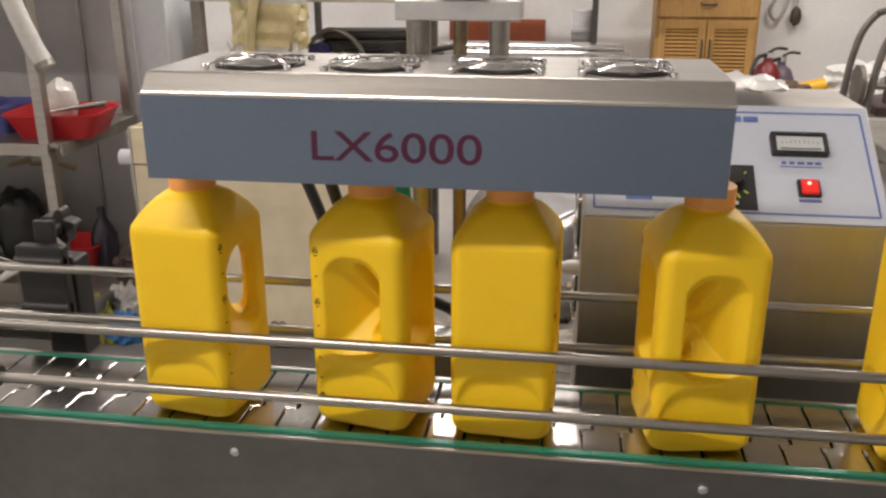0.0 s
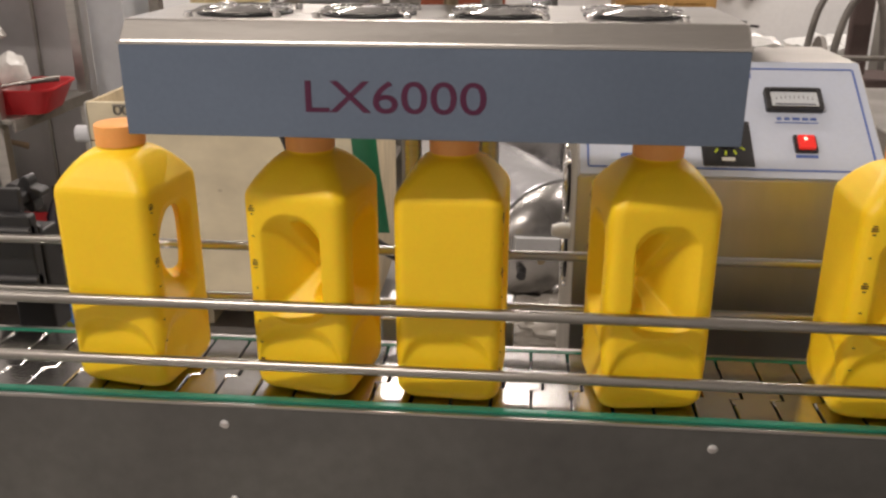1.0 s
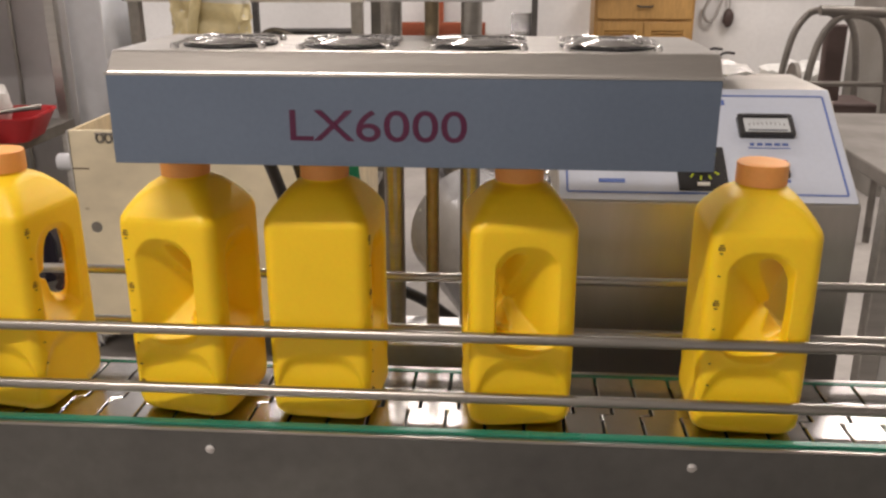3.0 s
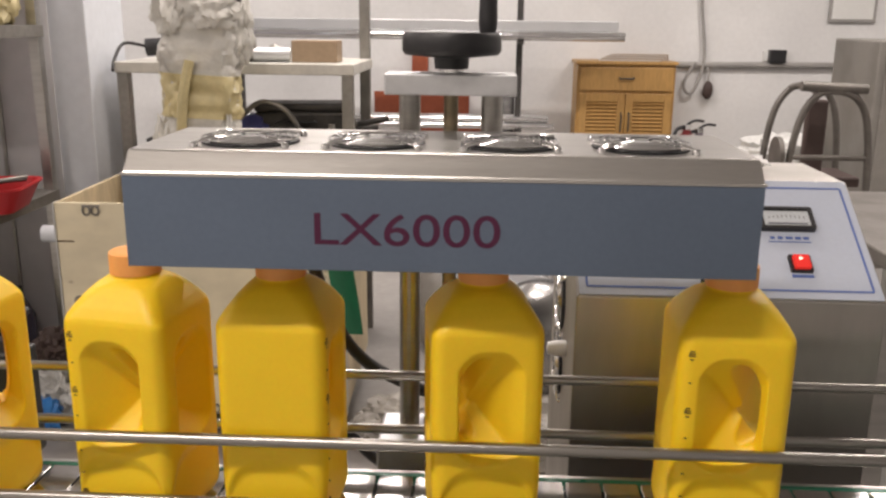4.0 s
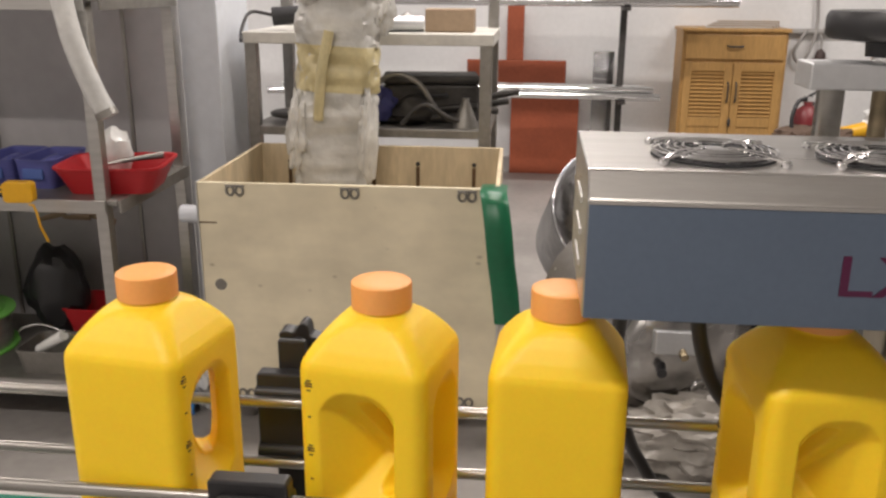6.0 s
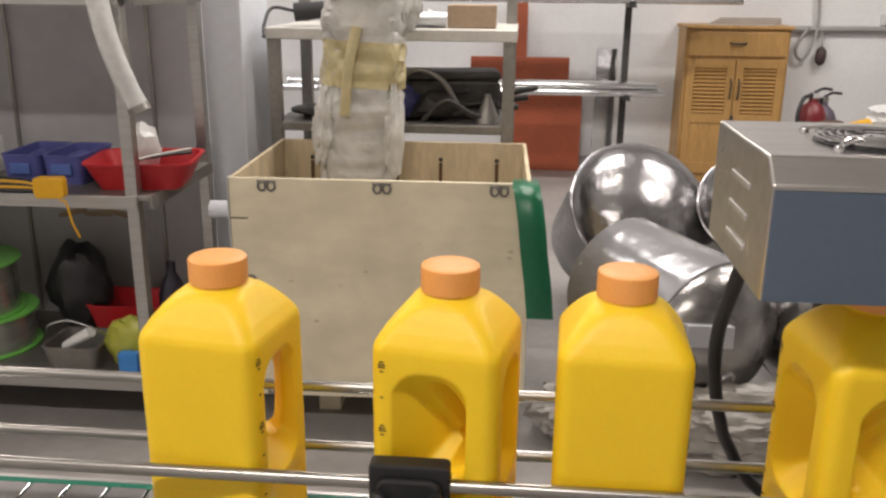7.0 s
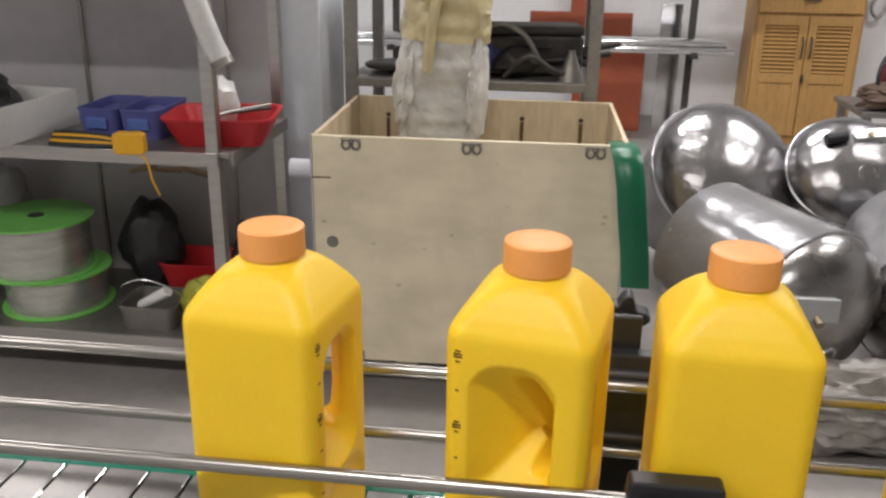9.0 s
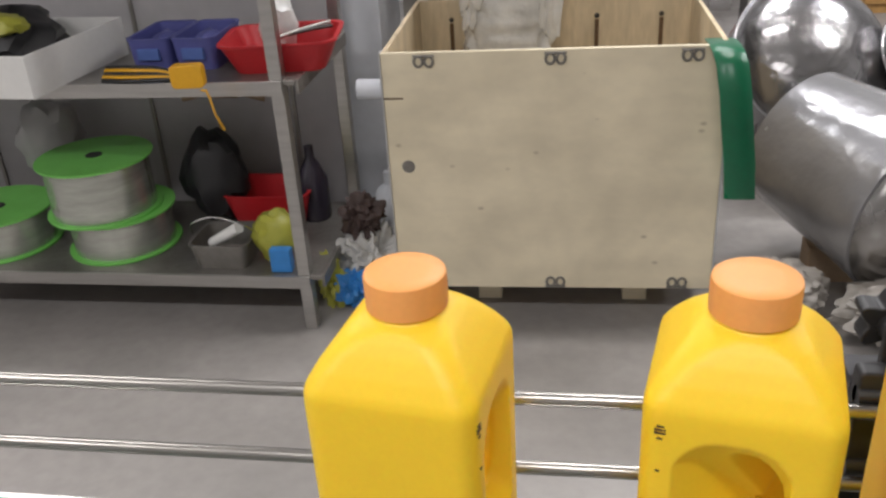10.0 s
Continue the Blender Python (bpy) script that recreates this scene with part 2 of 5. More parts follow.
SLAT_STEEL = material("belt_slat_steel", (0.56, 0.55, 0.53), 0.17, 1.0, grain=(120, 0.08), stain=(8, 0.14), rough_var=0.09, bump=0.02)
conveyor()
belt_thing = belt()


def guide_rails():
    for y, zs, name in ((-0.028, (0.938, 0.879), "near"), (0.130, (0.936, 0.877), "far")):
        for z, dy in zip(zs, (0.0, -0.004)):
            r = thing("guide_rail", pose(0, y + dy, z), "thin dull steel guide rail beside the slat belt", "guide rail", "guide rails along the belt")
            part("rod", rod((-2.0, 0, 0), (1.4, 0, 0), 0.0052), ROD, r)
            for e, s in ((-2.0, -1), (1.4, 1)):
                part("end_cap", rod((e, 0, 0), (e + s * 0.012, 0, 0), 0.0062), BLACK, r, "black end cap")


guide_rails()


def rail_clamp(x, y, s, label):
    """A black bracket that grips both rails of one side; s: the side it stands out to."""
    t = thing("rail_clamp", pose(x, y, 0), label, "rail clamp", "rail clamps")
    knob_z = 0.906 if s < 0 else 0.968
    if s > 0:
        part("knob_post", box(-0.013, 0.013, 0.008, 0.016, 0.93, 0.985), BLACK, t, "", False, 0.002)
        part("carrier", box(-0.024, 0.024, 0.0225, 0.060, 0.80, 0.93), BLACK, t, "deep black carrier", False, 0.003)
    part("clamp_block", prism(rounded(0.060, 0.094, 0.004), -0.008, 0.008, pose(0, 0, 0.911, 90)), BLACK, t, "", False, 0.002)
    part("clamp_cover", prism(rounded(0.048, 0.078, 0.008), 0.0, 0.006, pose(0, s * 0.008, 0.910, 90 if s < 0 else -90)), BLACK, t, "raised cover", False, 0.002)
    part("bracket", box(-0.013, 0.013, s * 0.030 - 0.004, s * 0.030 + 0.004, 0.70, 0.890), BLACK, t, "", False, 0.002)
    part("arm", box(-0.013, 0.013, min(s * 0.008, s * 0.034), max(s * 0.008, s * 0.034), 0.8905, 0.900), BLACK, t, "", False, 0.002)
    if s > 0:
        part("stay", box(-0.012, 0.012, -0.042, 0.0255, 0.705, 0.715), BLACK, t, "", False)
    for x in (-0.021, 0.021):
        part("ear", lathe([(0.007, 0), (0.007, 0.006), (0.0045, 0.008), (0.001, 0.008)], 14, pose(x, s * 0.014, 0.934, 90 if s < 0 else -90)), BLACK, t, "round boss")
    lobes = []
    for k in range(36):
        a = 2 * math.pi * k / 36
        r = 0.0185 + 0.0048 * math.cos(5 * a + 0.6)
        lobes.append((r * math.cos(a), r * math.sin(a)))
    part("neck", rod((0, s * 0.012, knob_z), (0, s * 0.039, knob_z), 0.009), BLACK, t)
    part("knob", prism(lobes, 0.0, 0.020, pose(0, s * 0.038, knob_z, 90 if s < 0 else -90)), BLACK, t, "star-shaped black knob", False, 0.004)
    part("shaft", rod((0, s * 0.057, knob_z), (0, s * 0.062, knob_z), 0.004), CHROME, t)
    for z in (0.938, 0.879):
        part("grip", rod((-0.03, -s * 0.006, z), (0.03, -s * 0.006, z), 0.008), BLACK, t)


rail_clamp(-0.480, -0.0295, -1, "black plastic clamp with star knob on the near guide rails")
rail_clamp(-0.500, 0.150, 1, "black plastic clamp with star knob on the far guide rails")
rail_clamp(0.92, -0.0295, -1, "black plastic clamp with star knob on the near guide rails")
rail_clamp(0.90, 0.150, 1, "black plastic clamp with star knob on the far guide rails")


# ---- bottles ----
FOOT = 0.007


def soft_step(u):
    u = min(1.0, max(0.0, u))
    return u * u * (3 - 2 * u)


def relief_cutter(depth, x0, x1, z0, z1, n, turn):
    """A solid in front of the face y = -0.049 whose back is pressed in by depth(x, z)."""
    bm = bmesh.new()
    front, back = [], []
    for i in range(n + 1):
        x = x0 + (x1 - x0) * i / n
        front.append([bm.verts.new(turn @ Vector((x, -0.075, z0 + (z1 - z0) * k / n))) for k in range(n + 1)])
        back.append([bm.verts.new(turn @ Vector((x, -0.049 + depth(x, z0 + (z1 - z0) * k / n), z0 + (z1 - z0) * k / n))) for k in range(n + 1)])
    for i in range(n):
        for k in range(n):
            bm.faces.new((back[i][k], back[i][k + 1], back[i + 1][k + 1], back[i + 1][k]))
            bm.faces.new((front[i][k], front[i + 1][k], front[i + 1][k + 1], front[i][k + 1]))
        bm.faces.new((front[i][0], back[i][0], back[i + 1][0], front[i + 1][0]))
        bm.faces.new((front[i][n], front[i + 1][n], back[i + 1][n], back[i][n]))
        bm.faces.new((front[0][i], front[0][i + 1], back[0][i + 1], back[0][i]))
        bm.faces.new((front[n][i], back[n][i], back[n][i + 1], front[n][i + 1]))
    bmesh.ops.recalc_face_normals(bm, faces=bm.faces)
    return link(bm, "raw_cut", YELLOW)


def grip_depth(x, z):
    """The hand recess: a side wall, an overhanging arch above, a chute below and the handle's inner side."""
    floor = 0.083 + 0.014 * abs((x + 0.002) / 0.029) ** 3
    crown = 0.190 - 0.018 * abs((x + 0.002) / 0.029) ** 3.2
    return max(-0.004, min(0.95 * (x + 0.0315), 0.62 * (crown - z), 0.85 * (z - floor), 5.0 * (0.0262 - x)))


def foot_depth(x, z):
    """The arched hollow low on every face, deepest under its arch."""
    crown = 0.082 - 0.040 * (abs(x) / 0.046) ** 4
    if z > crown or z < 0.014:
        return -0.004 if z > crown + 0.0025 or z < 0.014 else -0.0006
    return 0.0042 * soft_step((crown - z) / 0.016) * soft_step((z - 0.014) / 0.06) + 0.0003


def bottle_body():
    rows = [[(x, y, z) for x, y in rounded(2 * half, 2 * half, corner, 8)] for z, half, corner in (
        (FOOT, 0.036, 0.016), (FOOT + 0.0015, 0.0412, 0.016), (FOOT + 0.005, 0.0458, 0.015), (FOOT + 0.011, 0.0483, 0.013), (FOOT + 0.02, 0.049, 0.0115), (0.198, 0.049, 0.0115),
        (0.2042, 0.0488, 0.0120), (0.2084, 0.0475, 0.0125), (0.2170, 0.0424, 0.0130), (0.2262, 0.0356, 0.0140), (0.2328, 0.0299, 0.0165), (0.2366, 0.0254, 0.0210), (0.2382, 0.0222, 0.0215),
        (0.2386, 0.0205, 0.0203), (0.25, 0.0205, 0.0203))]
    bm = bmesh.new()
    rings = [[bm.verts.new(p) for p in r] for r in rows]
    n = len(rings[0])
    for a, b in zip(rings, rings[1:]):
        for i in range(n):
            bm.faces.new((a[i], a[(i + 1) % n], b[(i + 1) % n], b[i]))
    bm.faces.new(rings[0][::-1])
    bm.faces.new(rings[-1])
    body = link(bm, "raw", YELLOW)
    # a recess in each face beside the handle corner, and the grip hole between them
    across = Matrix(((0, -1, 0, 0), (-1, 0, 0, 0), (0, 0, 1, 0), (0, 0, 0, 1)))
    cutters = [relief_cutter(grip_depth, -0.037, 0.0275, 0.076, 0.194, 44, m) for m in (Matrix(), across)]
    outline = [((1 if math.cos(a) > 0 else -1) * 0.0100 * abs(math.cos(a)) ** 0.7, (1 if math.sin(a) > 0 else -1) * 0.040 * abs(math.sin(a)) ** 0.7) for a in [2 * math.pi * k / 32 for k in range(32)]]
    d1 = Vector((1, 1, 0)).normalized()
    turn = Matrix(((d1.y, 0, d1.x, 0.0235), (-d1.x, 0, d1.y, -0.0235), (0, 1, 0, 0.143), (0, 0, 0, 1)))
    cutters.append(link(prism(outline, -0.07, 0.07, turn), "raw_cut", YELLOW))
    cutters += [relief_cutter(foot_depth, -0.046, 0.046, 0.010, 0.090, 44, Matrix.Rotation(radians(90 * q), 4, "Z")) for q in range(4)]
    me = evaluated(body, [("BOOLEAN", dict(object=c, operation="DIFFERENCE")) for c in cutters]
                   + [("REMESH", dict(voxel_size=0.0014)), ("SMOOTH", dict(iterations=7, factor=0.5))])
    for ob in (body, *cutters):
        bpy.data.objects.remove(ob)
    me.shade_smooth()
    me.materials.clear()
    me.materials.append(YELLOW)
    return me


def cap_mesh():
    bm = lathe([(0.0208, 0.0), (0.0224, 0.0004), (0.0226, 0.004), (0.0226, 0.0175), (0.0222, 0.0190), (0.0210, 0.0198), (0.012, 0.0200), (0.002, 0.0200)], 72)
    for v in bm.verts:
        r = math.hypot(v.co.x, v.co.y)
        if r > 0.0223 and 0.002 < v.co.z < 0.018:
            i = round(math.atan2(v.co.y, v.co.x) / (2 * math.pi / 72))
            if i % 2:
                v.co.x *= 0.985
                v.co.y *= 0.985
    return bm


def first_bottle():
    t = thing("bottle", pose(0, 0, 0), "yellow plastic jug with corner handle and orange cap on the belt", "bottle", "bottles on the belt")
    me = bottle_body()
    body = new("jug_body", me)
    body.parent = t
    body["label"] = "yellow blow-moulded body"
    cap = part("screw_cap", cap_mesh(), ORANGE, t, "ribbed orange screw cap")
    cap.location = (0, 0, 0.2405)
    # printed volume scale
    for z, big in ((0.192, 1), (0.167, 0), (0.140, 1), (0.116, 0), (0.082, 0), (0.060, 0), (0.039, 1)):
        bm = bmesh.new()
        if big:
            for dz, w in ((0.0036, 0.0036), (0.0014, 0.0058), (-0.0006, 0.0058), (-0.0040, 0.0030)):
                box(-0.0385 - w / 2, -0.0385 + w / 2, -0.0493, -0.0478, z + dz - 0.0005, z + dz + 0.0005, bm)
        else:
            box(-0.0398, -0.0374, -0.0493, -0.0478, z - 0.0005, z + 0.0005, bm)
        part("scale_mark", bm, INK, t, "small black printed mark", False)
    return t


BOTTLE_PLACES = [(-0.229, 81), (-0.0485, -11), (0.084, 87), (0.265, -82), (0.482, -2)]
BOTTLE_Y = 0.03
BOTTLE_Z = BELT_Z - FOOT + 0.0003
bottles = [first_bottle()]
bottles += [copy_thing(bottles[0], pose(x, BOTTLE_Y, BOTTLE_Z, 0, 0, rz)) for x, rz in BOTTLE_PLACES[1:]]
bottles[0].matrix_world = pose(BOTTLE_PLACES[0][0], BOTTLE_Y, BOTTLE_Z, 0, 0, BOTTLE_PLACES[0][1])


# ---- sealing head ----
def sealing_head():
    t = thing("sealing_head", pose(0, 0, 0), "long steel sealing head with four fans and grey-blue face plate", "sealing machine")
    x0, x1, yf, yb, z0, zt = -0.25, 0.25, -0.05, 0.115, 1.10, 1.193
    prof = [(yf + 0.002, z0), (yf + 0.002, 1.1765), (-0.031, zt), (yb, zt), (yb, z0)]
    bm = prism([(p[0], p[1]) for p in prof], x0, x1, Matrix(((0, 0, 1, 0), (1, 0, 0, 0), (0, 1, 0, 0), (0, 0, 0, 1))))
    part("housing", bm, HEAD_STEEL, t, "brushed steel housing", False, 0.0018)
    part("face_plate", box(x0 + 0.001, x1 - 0.001, yf - 0.001, yf + 0.0015, z0 + 0.001, 1.1745), BLUE_FILM, t, "grey-blue face plate", False, 0.0006)
    part("face_edge", box(x0, x1, yf - 0.0012, yf + 0.002, 1.1748, 1.1768), HEAD_STEEL, t, "bright folded edge", False)
    lettering("LX6000", 0.0365, 0.0003, PURPLE, "lettering", t, pose(-0.1005, yf - 0.0014, 1.1228, 90) @ Matrix.Diagonal((1.29, 1, 1, 1)), "purple-red printed letters LX6000")
    for k in range(3):
        part("vent_slot", box(x0 - 0.0012, x0 + 0.001, 0.005, 0.055, 1.118 + 0.022 * k, 1.122 + 0.022 * k), SLOT, t, "narrow vent slot", False)
    for k, x in enumerate((-0.164, -0.056, 0.056, 0.166)):
        fan(t, pose(x, 0.022, zt))
    return t


SLOT = material("bare_metal_slot", (0.72, 0.71, 0.68), 0.4, 0.8, grain=(80, 0.1))


def fan(parent, at):
    """A round fan under a chrome wire guard, its back on the plane z = 0 of at."""
    r = 0.041

    def piece(name, bm, mat, under, label="", smooth=True):
        bm.transform(at)
        return part(name, bm, mat, under, label, smooth)

    f = piece("fan_guard", lathe([(r, 0), (r, 0.0016), (r - 0.004, 0.0016), (r - 0.004, 0.0)], 40), BLACK, parent, "round fan with a chrome wire guard")
    piece("fan_opening", lathe([(r - 0.003, 0.0004), (r - 0.003, 0.001), (0.002, 0.001)], 32), BLACK, f, "dark fan opening")
    for i in range(7):
        piece("fan_blade", prism([(0.012, -0.004), (0.036, -0.011), (0.036, 0.009), (0.012, 0.005)], 0.0016, 0.0024, Matrix.Rotation(2 * math.pi * i / 7, 4, "Z")), BLACK, f, "black fan blade", False)
    piece("hub_plate", lathe([(0.0165, 0.0040), (0.0162, 0.0048), (0.010, 0.0054), (0.005, 0.0056), (0.001, 0.0057)], 28), CHROME, f, "chrome hub disc")
    for rr in (0.0205, 0.0255, 0.0305, 0.0355, 0.0405):
        circle = [(rr * math.cos(2 * math.pi * k / 28), rr * math.sin(2 * math.pi * k / 28), 0.0062 - 0.0016 * soft_step((rr - 0.02) / 0.02)) for k in range(28)]
        piece("wire_ring", tube(circle + circle[:1], 0.0009, None, 6, 2), CHROME, f)
    for k in range(4):
        a = math.pi / 4 + k * math.pi / 2
        for da in (-0.10, 0.10):
            piece("wire_arm", tube([(0.010 * math.cos(a), 0.010 * math.sin(a), 0.0066), (0.036 * math.cos(a + da), 0.036 * math.sin(a + da), 0.0062), (0.053 * math.cos(a), 0.053 * math.sin(a), 0.0036)], 0.0010, None, 6, 4), CHROME, f)
        piece("fan_screw", lathe([(0.0036, 0), (0.0036, 0.0028), (0.0026, 0.0046), (0.001, 0.005)], 12, pose(0.053 * math.cos(a), 0.053 * math.sin(a), 0)), CHROME, f, "chrome screw")


sealing_head()


def lift_column():
    t = thing("lift_column", pose(0, 0.185, 0), "lifting column with steel rods and black handwheel behind the head", "lifting column")
    for x in (-0.042, 0.042):
        part("guide_rod", rod((x, 0, 0.85), (x, 0, 1.222), 0.011, None, 24), ROD, t, "dull steel guide rod")
    part("lead_screw", rod((0, 0.004, 0.85), (0, 0.004, 1.27), 0.0075, None, 18), BRASS, t, "brass-coloured lead screw")
    part("base_plate", box(-0.075, 0.075, -0.04, 0.04, 0.80, 0.85), ALU, t, "", False, 0.003)
    part("support", box(-0.05, 0.05, -0.03, 0.03, 0.0, 0.80), STEEL, t, "", False, 0.003)
    part("carriage", box(-0.07, 0.07, -0.068, 0.02, 1.13, 1.17), ALU, t, "", False, 0.003)
    part("top_plate", box(-0.066, 0.066, -0.022, 0.022, 1.222, 1.243), ALU, t, "milled aluminium top plate", False, 0.0015)
    part("collar", rod((0, 0.004, 1.243), (0, 0.004, 1.257), 0.012), CHROME, t)
    w = part("handwheel", lathe([(0.017, 1.247), (0.018, 1.258), (0.047, 1.261), (0.050, 1.265), (0.050, 1.278), (0.047, 1.283), (0.01, 1.281)], 40, pose(0, 0.004, 0)), BLACK, t, "black plastic handwheel")
    part("crank_grip", lathe([(0.008, 0), (0.0095, 0.01), (0.0085, 0.045), (0.006, 0.052), (0.001, 0.054)], 16, pose(0.036, 0.0, 1.282)), BLACK, w, "upright black grip")


lift_column()


def control_box():
    t = thing("control_box", pose(0.308, 0.21, 0.004), "stainless control cabinet with sloping pale panel and lit red switch", "control box")
    h = 0.168
    # body with a sloping top front
    prof = [(0, -0.004), (0, 0.998), (0.15, 1.104), (0.30, 1.104), (0.30, -0.004)]
    turn = Matrix(((0, 0, 1, 0), (1, 0, 0, 0), (0, 1, 0, 0), (0, 0, 0, 1)))
    part("cabinet_body", prism(prof, -h, h, turn), BOX_STEEL, t, "stainless steel cabinet body", False, 0.002)
    # everything on the slope is built in its own plane
    slope = math.atan2(0.106, 0.15)
    length = math.hypot(0.15, 0.106)
    face = Matrix.Translation((0, 0, 0.998)) @ Matrix.Rotation(slope, 4, "X")

    def flat(name, cx, cy, w, d, lo, hi, mat, label="", r=0.002, par=t):
        return part(name, prism(rounded(w, d, r, 3), lo, hi, face @ Matrix.Translation((cx, cy, 0))), mat, par, label, False)

    p = flat("control_panel", 0, length / 2, 2 * h - 0.006, length - 0.004, 0.0005, 0.0022, PANEL, "pale blue-white panel film")
    for k, (cx, cy, w, d) in enumerate(((0, 0.013, 2 * h - 0.024, 0.0024), (0, length - 0.014, 2 * h - 0.026, 0.0024))):
        flat("border_line", cx, cy, w, d, 0.0022, 0.0027, PRINT_BLUE, "blue printed border", 0.0005, p)
    for sx in (-1, 1):
        flat("border_line", sx * (h - 0.012), length / 2, 0.0024, length - 0.028, 0.0022, 0.0027, PRINT_BLUE, "blue printed border", 0.0005, p)
    m = flat("meter", 0.080, 0.116, 0.064, 0.034, 0.0022, 0.009, BLACK, "black-framed panel meter", 0.003, p)
    flat("meter_window", 0.080, 0.114, 0.052, 0.022, 0.009, 0.0098, METER, "white meter scale", 0.001, m)
    flat("meter_shade", 0.080, 0.129, 0.052, 0.004, 0.009, 0.0112, BLACK, "", 0.001, m)
    for k in range(9):
        flat("meter_tick", 0.060 + 0.005 * k, 0.1165 - 0.00012 * (k - 4) ** 2, 0.0009, 0.004, 0.0098, 0.0101, IRON_INK, "fine scale tick", 0.0002, m)
    flat("meter_base", 0.080, 0.1055, 0.046, 0.0022, 0.0098, 0.0101, IRON_INK, "dark line under the scale", 0.0004, m)
    for dx, w in ((-0.019, 0.005), (-0.010, 0.006), (0.000, 0.008), (0.010, 0.007), (0.019, 0.007)):
        flat("print_bar", 0.080 + dx, 0.0895, w, 0.004, 0.0022, 0.0027, PRINT_BLUE, "blue print", 0.0005, p)
    flat("print_bar", 0.080, 0.0835, 0.048, 0.0014, 0.0022, 0.0027, PRINT_BLUE, "blue print", 0.0005, p)
    s = flat("rocker_switch", 0.084, 0.050, 0.0245, 0.024, 0.0022, 0.006, BLACK, "red rocker switch in a black frame", 0.002, p)
    flat("rocker", 0.0845, 0.050, 0.018, 0.019, 0.006, 0.0095, RED_GLOW, "lit red rocker", 0.002, s)
    flat("pilot_light", 0.0835, 0.0535, 0.0042, 0.0042, 0.0095, 0.0101, PILOT, "glowing pilot spot", 0.002, s)
    flat("print_bar", 0.084, 0.0335, 0.024, 0.0040, 0.0022, 0.0027, PRINT_BLUE, "blue print", 0.0005, p)
    d = flat("dial_plate", -0.002, 0.050, 0.056, 0.066, 0.0022, 0.0036, BLACK, "black dial plate with yellow-green ticks", 0.001, p)
    for k in range(11):
        a = radians(-50 + 28 * k)
        part("dial_tick", box(-0.0011, 0.0011, 0.0185, 0.0245, 0.0036, 0.0042, None), YELLOW_GREEN, d, "yellow-green tick", False).matrix_local = face @ Matrix.Translation((-0.002, 0.056, 0)) @ Matrix.Rotation(-a + math.pi, 4, "Z")
    part("dial_knob", lathe([(0.015, 0.0036), (0.0145, 0.012), (0.013, 0.019), (0.002, 0.02)], 24, face @ Matrix.Translation((-0.002, 0.056, 0))), BLACK, d, "black dial knob")
    flat("print_bar", -0.002, 0.026, 0.014, 0.005, 0.0036, 0.0042, WHITE, "white print", 0.0005, d)
    flat("print_bar", -0.105, 0.03, 0.03, 0.006, 0.0022, 0.0027, PRINT_BLUE, "blue print", 0.0005, p)
    part("push_button", lathe([(0.011, 0.0022), (0.011, 0.010), (0.009, 0.013), (0.002, 0.0135)], 20, face @ Matrix.Translation((-0.085, 0.062, 0))), BLACK, p, "black round button")
    for dx, w in ((-0.016, 0.012), (0.0, 0.016), (0.019, 0.017)):
        flat("print_bar", 0.01 + dx, 0.158, w, 0.009, 0.0022, 0.0027, PRINT_BLUE, "blue print", 0.0005, p)
    part("plastic_wrap", crumpled(0.20, 0.13, 0.022, 18), FILM, t, "crumpled clear film on top").location = (-0.02, 0.225, 1.112)
    for z in (0.945, 0.855):
        fan(t, Matrix.Translation((-h - 0.0005, 0.16, z)) @ Matrix.Rotation(radians(-90), 4, "Y"))
    part("cable_gland", lathe([(0.010, 0), (0.010, 0.012), (0.007, 0.022), (0.002, 0.023)], 14, Matrix.Translation((-h, 0.09, 0.902)) @ Matrix.Rotation(radians(-90), 4, "Y")), WHITE, t, "white cable gland")


def crumpled(w, d, height, n, seed=0):
    bm = bmesh.new()
    bmesh.ops.create_grid(bm, x_segments=n, y_segments=n, size=0.5)
    for v in bm.verts:
        p = Vector((v.co.x * w, v.co.y * d, 0))
        f = noise.noise(Vector((p.x * 30 + seed, p.y * 30, seed))) + 0.6 * noise.noise(Vector((p.x * 80, p.y * 80 + seed, 3)))
        v.co = (p.x + 0.006 * noise.noise(p * 60), p.y + 0.006 * noise.noise(p * 60 + Vector((5, 1, 2))), height * (0.5 + 0.5 * f))
    ext = bmesh.ops.extrude_face_region(bm, geom=bm.faces[:])
    for g in ext["geom"]:
        if isinstance(g, bmesh.types.BMVert):
            g.co.z -= 0.0015
    bmesh.ops.recalc_face_normals(bm, faces=bm.faces)
    return bm


BOX_STEEL = material("control_box_steel", (0.50, 0.475, 0.445), 0.40, 1.0, grain=(30, 0.03), stain=(3, 0.16), bump=0.0, stretch=(4, 4, 1))
METER = material("meter_face", (0.60, 0.64, 0.68), 0.3, grain=(100, 0.05))
FILM = material("clear_film", (0.85, 0.86, 0.85), 0.2, grain=(60, 0.1), stain=(15, 0.1), alpha=0.75, bump=0.6)
control_box()


# ---- cables behind the head ----
def cable(points, r, label):
    tagged(link(tube(points, r, None, 10, 8), "cable", RUBBER, None, "", True), label, "cable", "cables behind the head")


